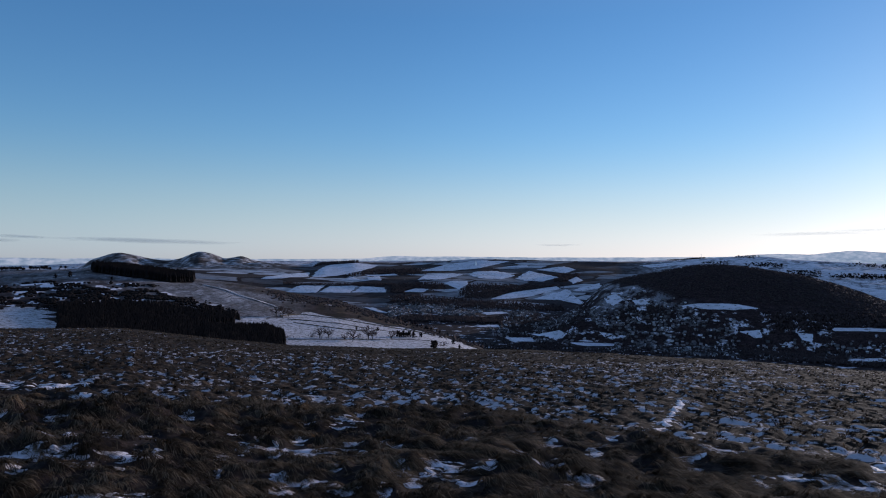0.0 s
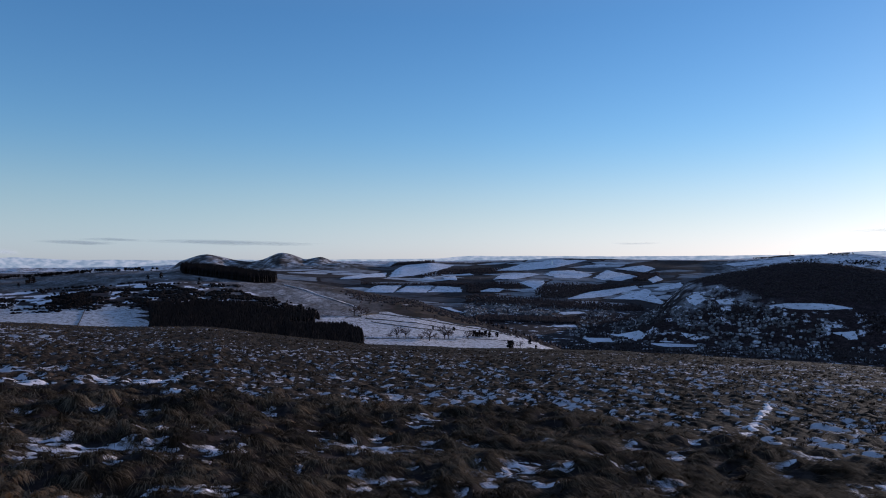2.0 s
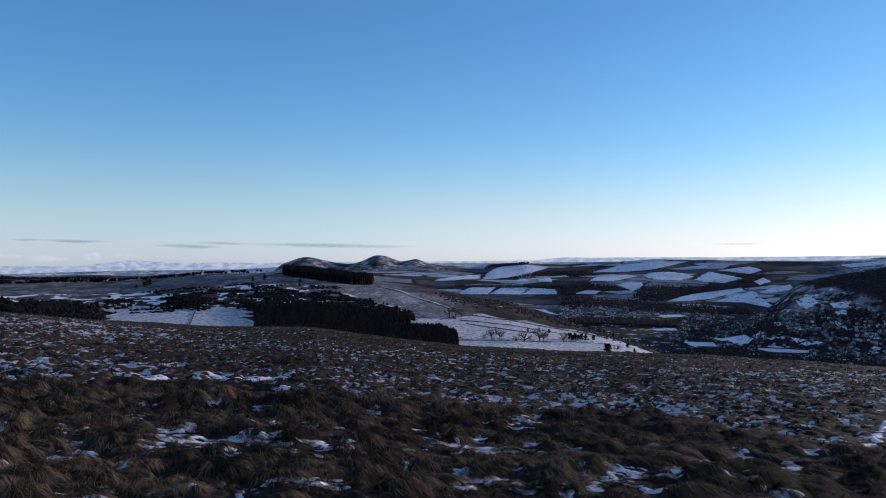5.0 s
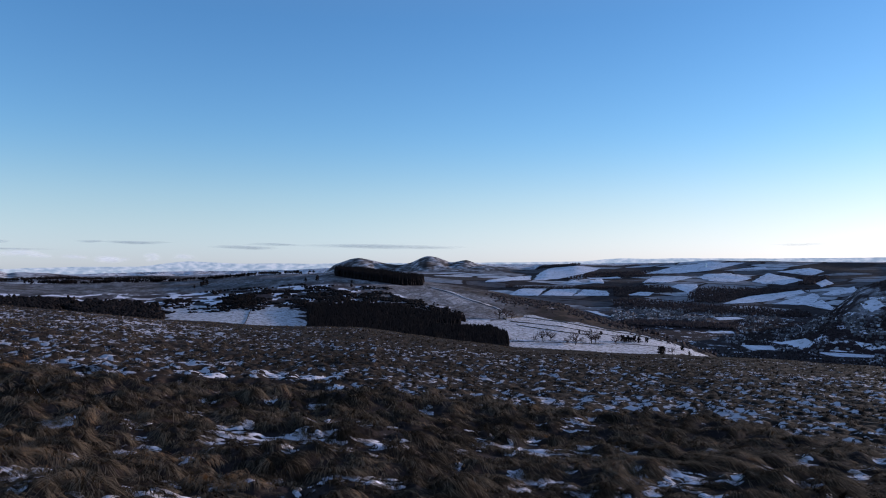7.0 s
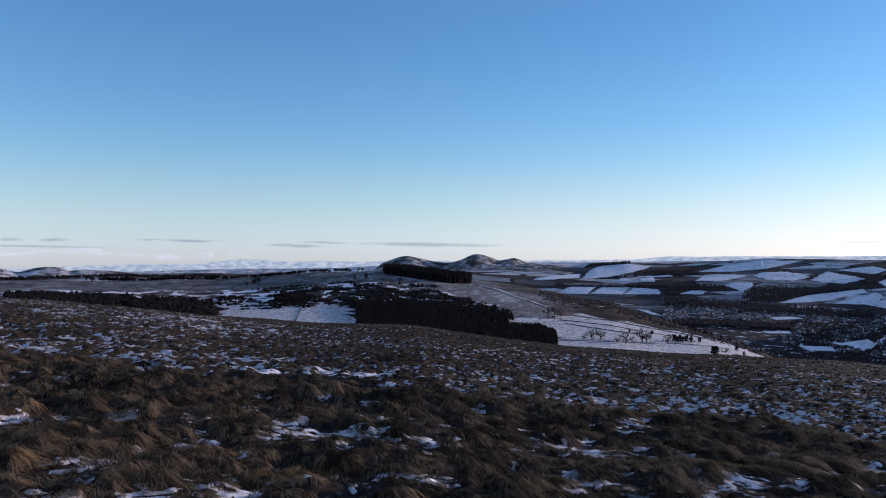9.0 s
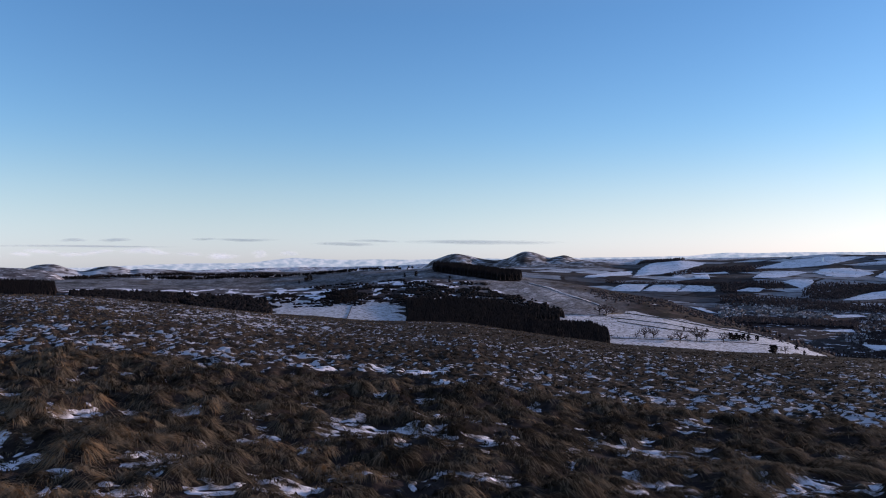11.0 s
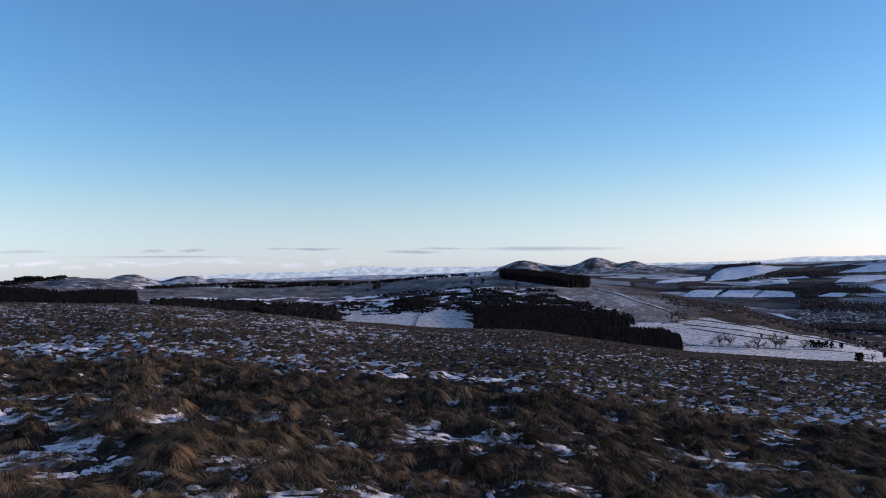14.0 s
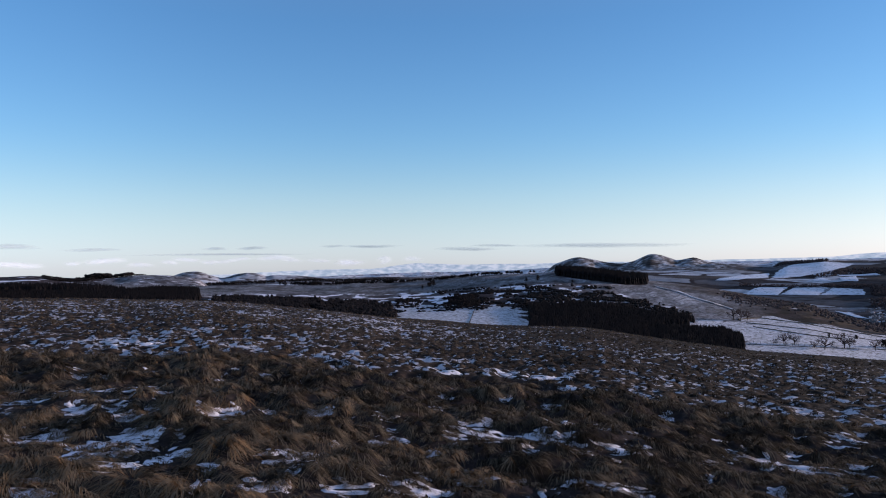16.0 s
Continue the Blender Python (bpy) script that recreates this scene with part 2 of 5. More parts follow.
HOLLOWS += [(6.3, 8.6, 0.21, 0.14), (7.1, 9.1, 0.22, 0.20), (7.5, 7.0, 0.11, 0.18), (7.8, 6.6, 0.22, 0.31), (7.8, 11.0, 0.44, 0.42), (8.2, 7.7, 0.12, 0.28),
            (10.4, 7.1, 0.52, 0.24), (10.6, 8.7, 0.84, 0.22), (11.3, 9.5, 0.19, 0.34), (12.5, 6.8, 0.17, 0.12), (13.0, 8.7, 0.28, 0.28), (15.3, 8.8, 0.14, 0.53),
            (16.9, 8.3, 0.13, 0.24), (17.1, 7.6, 0.07, 0.37), (19.4, 11.0, 0.18, 0.34), (19.7, 6.5, 0.16, 0.27), (21.1, 8.1, 0.13, 0.18), (22.0, 9.3, 0.15, 0.16),
            (22.9, 6.1, 0.30, 0.12), (23.9, 8.0, 0.39, 0.22), (24.7, 9.1, 0.22, 0.14), (25.4, 6.4, 0.52, 0.08)]
HOLLOWS += [(26.1, 9.1, 0.44, 0.18), (26.8, 7.7, 0.25, 0.33), (27.4, 8.3, 0.20, 0.16), (27.9, 14.1, 0.67, 0.40), (27.9, 9.3, 0.22, 0.53), (29.6, 8.2, 0.73, 0.22),
            (30.0, 6.2, 0.05, 0.17), (31.4, 14.5, 0.46, 1.06), (31.5, 11.4, 0.18, 0.38), (32.0, 6.6, 0.22, 0.12), (33.1, 8.1, 0.99, 0.26), (34.2, 8.5, 0.27, 0.41),
            (35.0, 8.8, 0.28, 0.28), (35.0, 6.4, 0.31, 0.16), (35.7, 14.1, 0.45, 0.48), (36.0, 11.4, 0.23, 0.48), (36.4, 7.8, 0.16, 0.33), (37.7, 7.4, 0.15, 0.14),
            (38.9, 6.5, 0.16, 0.14), (39.7, 5.9, 0.39, 0.25)]
HOLLOWS += [(41.2, 8.7, 0.21, 0.26), (41.4, 6.2, 0.20, 0.08), (42.4, 7.7, 0.19, 0.14), (44.9, 5.8, 0.38, 0.21), (46.4, 8.8, 0.28, 0.16), (48.4, 6.7, 0.33, 0.19),
            (49.0, 6.2, 0.10, 0.17), (50.0, 8.9, 0.18, 0.26), (50.0, 6.5, 0.48, 0.19), (51.2, 5.8, 0.29, 0.14), (53.0, 8.8, 0.28, 0.20), (53.9, 10.1, 0.20, 0.28),
            (54.3, 8.7, 0.21, 0.39), (56.3, 5.9, 0.10, 0.21), (56.6, 7.1, 0.17, 0.21), (57.2, 10.0, 0.24, 0.26), (57.5, 16.7, 0.40, 0.74), (57.8, 10.5, 0.21, 0.24),
            (58.3, 6.8, 0.17, 0.19), (58.3, 8.9, 0.21, 0.26), (58.3, 12.4, 0.25, 0.28)]
HOLLOWS += [(58.6, 7.6, 0.19, 0.25), (59.2, 7.3, 0.18, 0.23), (59.7, 17.5, 0.55, 1.10), (59.9, 7.8, 0.32, 0.35), (59.9, 8.5, 0.34, 0.14), (60.3, 10.3, 0.50, 0.18),
            (60.6, 9.2, 0.26, 0.51), (60.8, 11.6, 0.14, 0.28), (60.9, 7.3, 0.35, 0.31), (61.2, 6.7, 0.33, 0.14), (62.4, 12.0, 0.24, 0.48), (62.4, 10.5, 0.25, 0.22),
            (62.4, 7.6, 0.37, 0.29), (62.9, 8.6, 0.14, 0.30), (62.9, 9.2, 0.29, 0.33), (63.4, 7.3, 0.18, 0.21)]
HOLLOWS += [(65.4, 10.0, 0.63, 0.4), (66.1, 6.3, 0.25, 0.3), (65.2, 8.2, 0.5, 0.3)]
# and many small ones
hollow_rnd = np.random.RandomState(33)
SMALL_HOLLOWS = [(hollow_rnd.uniform(-34, 70), 5.2 + 9 * hollow_rnd.rand() ** 0.8, hollow_rnd.uniform(0.08, 0.22), hollow_rnd.uniform(0.06, 0.16)) for _ in range(60)]
HOLLOWS += SMALL_HOLLOWS
# a trodden path with snow in it
TRACK = [(-18.1, 17.2), (-18.2, 15.7), (-17.45, 13.8), (-17.2, 12.4), (-16.4, 11.5)]


def hollows(x, y):
    """1 in the middle of a snow-filled hollow, 0 well outside all of them; and the same with the trodden-down apron before it."""
    x, y = np.asarray(x, float), np.asarray(y, float)
    deep, apron = np.zeros_like(x), np.zeros_like(x)
    bearing, r = np.degrees(np.arctan2(-x, y)), np.hypot(x, y)
    if r.size == 0 or r.min() > 30:
        return deep, apron
    for b, d, wide, long in HOLLOWS:
        across, along = np.radians(bearing - b) * d, r - d
        near = (np.abs(along) < 2.2) & (np.abs(across) < 1.6 * wide + 0.2)
        if not near.any():
            continue
        u, v = across[near], along[near]
        side = (u / (0.62 * wide)) ** 2
        deep[near] = np.maximum(deep[near], np.exp(-(side + (v / (0.62 * long + 0.1)) ** 2)))
        apron[near] = np.maximum(apron[near], np.exp(-(0.7 * side + (v / np.where(v < 0, 0.62 * long + 0.62, 0.62 * long + 0.1)) ** 2)))
    track = path_mask(x, y)
    return np.maximum(deep, track), np.maximum(apron, track)


def hollow(x, y):
    return hollows(x, y)[0]


def path_mask(x, y):
    """1 on the trodden path."""
    bearing, r = np.degrees(np.arctan2(-x, y)), np.hypot(x, y)
    on_path = np.interp(r, [p[1] for p in TRACK][::-1], [p[0] for p in TRACK][::-1])
    path = np.exp(-(np.radians(bearing - on_path) * r / 0.25) ** 2) * (r > 11.3) * (r < 17.4)
    return path


TUSSOCK = 0.38
# tussocks are broader along the slope than up it
BROAD = 1.3


def tussock_at(i, j, cell):
    """Centre, radius and height (0.35 to 1) of the tussock in a cell of a loose lattice; some cells are empty."""
    a, b = (i * 7 + j * 3) & 255, (j * 5 + i) & 255
    x = (i + 0.5 * (j % 2) + 0.62 * (TABLE[a, b] - 0.5)) * cell
    y = (j * 0.87 + 0.62 * (TABLE[b, a] - 0.5)) * cell
    tall = TABLE[(a + 91) & 255, b]
    return x, y, cell * (0.52 + 0.30 * TABLE[a, (b + 57) & 255]), np.where(tall < 0.14, 0.0, 0.15 + 0.85 * tall ** 1.5)


def tussocks(x, y, cell):
    """Height of the tussocks' rounded cushions, 0 in the gaps between them and 1 on the tallest."""
    wx, wy = x + 0.25 * cell * (fractal(x / cell * 2 + 3, y / cell * 2, 2) - 0.5), y + 0.25 * cell * (fractal(x / cell * 2 + 50, y / cell * 2, 2) - 0.5)
    j0 = np.floor(wy / (0.87 * cell) + 0.5).astype(int)
    best = np.zeros_like(wx)
    for dj in (-1, 0, 1):
        j = j0 + dj
        i0 = np.floor(wx / cell - 0.5 * (j % 2) + 0.5).astype(int)
        for di in (-1, 0, 1):
            cx, cy, reach, tall = tussock_at(i0 + di, j, cell)
            best = np.maximum(best, tall * (1 - ((wx - cx) ** 2 + (wy - cy) ** 2) / reach ** 2))
    return best ** 0.7


def cushions(x, y, r):
    """The same over the whole hilltop: big ones close by, small ones on the grazed pasture behind."""
    out = np.zeros_like(r)
    near, mid = (r > 0.5) & (r < 18.5), (r > 9) & (r < 110)
    big, small = np.zeros_like(r), np.zeros_like(r)
    big[near], small[mid] = tussocks(x[near] / BROAD, y[near], TUSSOCK), tussocks(x[mid], y[mid], 0.29)
    rank = tall_grass(x, y, r)
    return rank * big + (1 - rank) * small


# where the rank grass ends and the grazed pasture begins
RANK_EDGE = curve([(-40, 10.6), (-26, 10.7), (-16, 11.0), (-10, 12.3), (0, 12.9), (8, 13.7), (24, 12.9), (36, 13.8), (48, 14.8), (60, 15.5), (72, 16)], 3)


def tall_grass(x, y, r):
    edge = RANK_EDGE(np.degrees(np.arctan2(-x, y)))
    return np.clip((edge + 2.2 * (fractal(x / 1.3, y / 1.3, 2) - 0.5) - r) / 0.7, 0, 1)


def relief(x, y, r):
    """Humps of the rough pasture, tall tussocks close by and low ones beyond."""
    shape = np.shape(r)
    x, y, r = np.ravel(x), np.ravel(y), np.ravel(r)
    rank, up = tall_grass(x, y, r), cushions(x, y, r)
    deep, apron = np.zeros_like(r), np.zeros_like(r)
    close = r < 22
    deep[close], apron[close] = hollows(x[close], y[close])
    wave = (fractal(x / 2.1 + 8, y / 1.1, 2) - 0.5) * 0.26
    lumps = (fractal(x / 0.5 + 20, y / 0.36 + 4, 2) - 0.5) * 0.12
    humps = (0.13 * up - 0.04 + lumps) * (1 - 0.85 * apron) - 0.03 * apron + wave * (1 - 0.4 * apron)
    low = 0.11 * up - 0.04 + (fractal(x / 7 + 5, y / 7, 2) - 0.5) * 0.35
    near = np.clip((110 - r) / 40, 0, 1)
    fine = (fractal(x / 0.15 + 60, y / 0.15, 2) - 0.5) * 0.05 * np.clip((18 - r) / 4, 0, 1) * (1 - deep)
    humps = humps + fine
    return (near * (rank * humps + (1 - rank) * low * (1 - 0.4 * deep)) * np.clip(r / 3, 0, 1)).reshape(shape)


def ground(x, y):
    x, y = np.asarray(x, float), np.asarray(y, float)
    r = np.hypot(x, y)
    return land(np.degrees(np.arctan2(-x, y)), r) + relief(x, y, r)


def spot(bearing, r):
    """Place on the ground at a bearing and a distance."""
    x, y = -np.sin(np.radians(bearing)) * r, np.cos(np.radians(bearing)) * r
    return x, y, ground(x, y)


# outlines of the dark conifer woods
WOODS = {
    "main": [(28.0, 490), (27.9, 600), (25.7, 614), (23.47, 634), (21.69, 632), (19.93, 614), (16.1, 596), (15.6, 583), (16.2, 564), (18.19, 548), (18.0, 450), (27.9, 420)],
    "lower": [(18.19, 545), (17.75, 528), (13.6, 545), (12.3, 515), (12.24, 449), (18.19, 400)],
    "shoulder": [(25.9, 925), (24.5, 935), (22.57, 925), (20.35, 900), (18.95, 880), (19.05, 835), (20.81, 814), (23.47, 836), (25.8, 890)],
    "clump": [(34.34, 700), (33.73, 725), (31.95, 690), (31.95, 621), (34.17, 628)],
    "east": [(52.4, 690), (50.19, 730), (46.39, 695), (40.73, 660), (38.52, 585), (38.98, 510), (44.69, 540), (52.4, 560)],
    "north": [(72, 790), (61.42, 780), (59.24, 790), (58.12, 755), (56.21, 820), (53.3, 800), (53.6, 620), (72, 600)],
}


def inside(corners, a, r):
    """Which of the points (bearing, distance) lie inside the outline."""
    result = np.zeros(a.shape, bool)
    for (a0, r0), (a1, r1) in zip(corners, corners[1:] + corners[:1]):
        if a0 != a1:
            result ^= ((a0 > a) != (a1 > a)) & (r < (r1 - r0) * (a - a0) / (a1 - a0) + r0)
    return result

# ---- materials ----
def shader(name, rough=0.9, gloss=0.15):
    m = bpy.data.materials.new(name)
    m.use_nodes = True
    n = m.node_tree.nodes
    b = n["Principled BSDF"]
    b.inputs["Roughness"].default_value = rough
    b.inputs["Specular IOR Level"].default_value = gloss
    return m, n, m.node_tree.links, b


def noise_of(n, l, vector, scale, detail=4.0, rough=0.55):
    t = n.new("ShaderNodeTexNoise")
    t.inputs["Scale"].default_value, t.inputs["Detail"].default_value, t.inputs["Roughness"].default_value = scale, detail, rough
    l.new(vector, t.inputs["Vector"])
    return t.outputs["Fac"]


def ramp(n, l, value, stops):
    t = n.new("ShaderNodeValToRGB")
    while len(t.color_ramp.elements) < len(stops):
        t.color_ramp.elements.new(0.5)
    for e, (at, colour) in zip(t.color_ramp.elements, stops):
        e.position, e.color = at, (*colour, 1) if len(colour) == 3 else colour
    l.new(value, t.inputs["Fac"])
    return t.outputs["Color"]


def mix(n, l, fac, a, b):
    t = n.new("ShaderNodeMix")
    t.data_type = "RGBA"
    for socket, value in ((t.inputs[0], fac), (t.inputs[6], a), (t.inputs[7], b)):
        if isinstance(value, (int, float)):
            socket.default_value = value
        elif isinstance(value, tuple):
            socket.default_value = (*value, 1)
        else:
            l.new(value, socket)
    return t.outputs[2]


def calc(n, l, op, a, b=0.0, clamp=False):
    t = n.new("ShaderNodeMath")
    t.operation, t.use_clamp = op, clamp
    for socket, value in zip(t.inputs, (a, b)):
        if isinstance(value, (int, float)):
            socket.default_value = value
        else:
            l.new(value, socket)
    return t.outputs[0]


def attribute(n, name):
    t = n.new("ShaderNodeAttribute")
    t.attribute_name = name
    return t.outputs["Fac"]


def bump(n, l, b, height, distance, strength=0.6):
    t = n.new("ShaderNodeBump")
    t.inputs["Distance"].default_value, t.inputs["Strength"].default_value = distance, strength
    l.new(height, t.inputs["Height"])
    l.new(t.outputs["Normal"], b.inputs["Normal"])


def ground_material():
    m, n, l, b = shader("winter_hill_ground", 0.95, 0.05)
    where = n.new("ShaderNodeTexCoord").outputs["Object"]
    far = attribute(n, "far")
    fine, coarse = noise_of(n, l, where, 6.5, 4, 0.68), noise_of(n, l, where, 0.032, 7, 0.62)
    grain = calc(n, l, "ADD", calc(n, l, "MULTIPLY", fine, calc(n, l, "SUBTRACT", 1.0, far)), calc(n, l, "MULTIPLY", coarse, far))
    grass = ramp(n, l, grain, [(0.36, (0.009, 0.007, 0.006)), (0.5, (0.026, 0.018, 0.013)), (0.64, (0.075, 0.052, 0.037))])
    heath = ramp(n, l, noise_of(n, l, where, 0.05, 5), [(0.3, (0.024, 0.017, 0.020)), (0.7, (0.058, 0.040, 0.042))])
    cover = mix(n, l, attribute(n, "heath"), grass, heath)
    mottle = n.new("ShaderNodeMix")
    mottle.data_type, mottle.blend_type = "RGBA", "MULTIPLY"
    l.new(far, mottle.inputs[0])
    l.new(cover, mottle.inputs[6])
    l.new(ramp(n, l, noise_of(n, l, where, 0.22, 7, 0.7), [(0.34, (0.25, 0.25, 0.26)), (0.66, (1.7, 1.55, 1.4))]), mottle.inputs[7])
    cover = mottle.outputs[2]
    thin = n.new("ShaderNodeMapRange")
    for socket, value in zip(thin.inputs[1:5], (0.42, 0.60, 0.3, 1.9)):
        socket.default_value = value
    far_off = attribute(n, "broad")
    l.new(calc(n, l, "ADD", calc(n, l, "MULTIPLY", noise_of(n, l, where, 0.30, 8, 0.75), calc(n, l, "SUBTRACT", 1.0, far_off)), calc(n, l, "MULTIPLY", noise_of(n, l, where, 0.03, 7, 0.7), far_off)), thin.inputs[0])
    speckle = thin.outputs[0]
    # far farmland: a patchwork of fields, white, grey or dark, with hedges between
    farmed = attribute(n, "farmed")
    bent = n.new("ShaderNodeVectorMath")
    bent.operation = "MULTIPLY_ADD"
    wobble = n.new("ShaderNodeTexNoise")
    wobble.inputs["Scale"].default_value = 0.006
    l.new(where, wobble.inputs["Vector"])
    l.new(wobble.outputs["Color"], bent.inputs[0])
    bent.inputs[1].default_value = (70, 70, 0)
    l.new(where, bent.inputs[2])
    lie = n.new("ShaderNodeMapping")
    lie.inputs["Rotation"].default_value[2], lie.inputs["Scale"].default_value = 0.35, (1 / 210, 1 / 100, 0)
    l.new(bent.outputs[0], lie.inputs["Vector"])
    cells, hedges = n.new("ShaderNodeTexVoronoi"), n.new("ShaderNodeTexVoronoi")
    hedges.feature = "DISTANCE_TO_EDGE"
    for cell in (cells, hedges):
        cell.voronoi_dimensions = "2D"
        cell.inputs["Scale"].default_value, cell.inputs["Randomness"].default_value = 1.0, 0.75
        l.new(lie.outputs["Vector"], cell.inputs["Vector"])
    one = n.new("ShaderNodeSeparateColor")
    l.new(cells.outputs["Color"], one.inputs[0])
    lying = ramp(n, l, one.outputs[0], [(0.0, (0.9, 0.9, 0.9)), (0.24, (0.45, 0.45, 0.45)), (0.42, (0.15, 0.15, 0.15)), (0.62, (0.03, 0.03, 0.03))])
    lying.node.color_ramp.interpolation = "CONSTANT"
    hedge = ramp(n, l, calc(n, l, "ADD", hedges.outputs["Distance"], calc(n, l, "MULTIPLY", noise_of(n, l, where, 0.03, 4), 0.08)), [(0.075, (0, 0, 0)), (0.11, (1, 1, 1))])
    field_snow = calc(n, l, "MULTIPLY", calc(n, l, "MULTIPLY", calc(n, l, "MULTIPLY", lying, hedge), farmed), ramp(n, l, noise_of(n, l, where, 0.02, 6, 0.65), [(0.3, (0.25, 0.25, 0.25)), (0.55, (1, 1, 1))]), clamp=True)
    cover = mix(n, l, field_snow, cover, (0.64, 0.60, 0.63))
    # thin snow; far off, more of it whitens the colour in place of haze
    cover = mix(n, l, calc(n, l, "MULTIPLY", attribute(n, "dusting_haze"), speckle, clamp=True), cover, (0.64, 0.60, 0.63))
    edge = calc(n, l, "SUBTRACT", calc(n, l, "ADD", grain, attribute(n, "snow")), 1.0)
    # thin on the hilltop, where blades stand through it
    white = calc(n, l, "MULTIPLY", calc(n, l, "MULTIPLY", edge, 14.0, clamp=True), calc(n, l, "ADD", 0.66, calc(n, l, "MULTIPLY", far, 0.34)))
    colour = mix(n, l, white, cover, (0.82, 0.75, 0.80))
    l.new(colour, b.inputs["Base Color"])
    bump(n, l, b, noise_of(n, l, where, 9.0, 5, 0.7), 0.05, 0.7)
    return m


def snow_material(name, scale, bare, tone=(0.82, 0.75, 0.80)):
    """Lying snow, thin in places, with dead grass coming through where it is thinnest."""
    m, n, l, b = shader(name, 0.7, 0.2)
    where = n.new("ShaderNodeTexCoord").outputs["Object"]
    white = ramp(n, l, noise_of(n, l, where, scale, 6, 0.65), [(0.3, tuple(0.7 * c for c in tone)), (0.65, tone)])
    thin = noise_of(n, l, where, scale * 3.1, 9, 0.72)
    through = ramp(n, l, thin, [(bare - 0.06, (1, 1, 1)), (bare + 0.06, (0, 0, 0))])
    l.new(mix(n, l, through, white, (0.11, 0.085, 0.06)), b.inputs["Base Color"])
    bump(n, l, b, thin, 0.1 / scale * 0.05, 0.2)
    return m


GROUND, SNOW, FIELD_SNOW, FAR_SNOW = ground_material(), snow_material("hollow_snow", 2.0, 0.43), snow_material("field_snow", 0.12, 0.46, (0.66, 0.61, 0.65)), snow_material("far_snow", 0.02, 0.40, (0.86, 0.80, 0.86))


# ---- meshes from arrays ----
def mesh_of(name, points, faces, sides, material, smooth=True):
    """A mesh from arrays; every face has the same number of sides."""
    me = bpy.data.meshes.new(name)
    faces = np.asarray(faces, np.int32).reshape(-1, sides)
    me.vertices.add(len(points))
    me.vertices.foreach_set("co", np.asarray(points, np.float32).ravel())
    me.loops.add(faces.size)
    me.loops.foreach_set("vertex_index", faces.ravel())
    me.polygons.add(len(faces))
    me.polygons.foreach_set("loop_start", np.arange(0, faces.size, sides, dtype=np.int32))
    me.update(calc_edges=True)
    if smooth:
        me.polygons.foreach_set("use_smooth", np.ones(len(faces), bool))
    me.materials.append(material)
    return me


def put_attribute(me, name, values):
    a = me.attributes.new(name, "FLOAT", "POINT")
    a.data.foreach_set("value", np.asarray(values, np.float32))


def bell(value, middle, half):
    return np.clip(1 - np.abs(value - middle) / half, 0, 1)


def step(value, low, high):
    s = np.clip((value - low) / (high - low), 0, 1)
    return s * s * (3 - 2 * s)


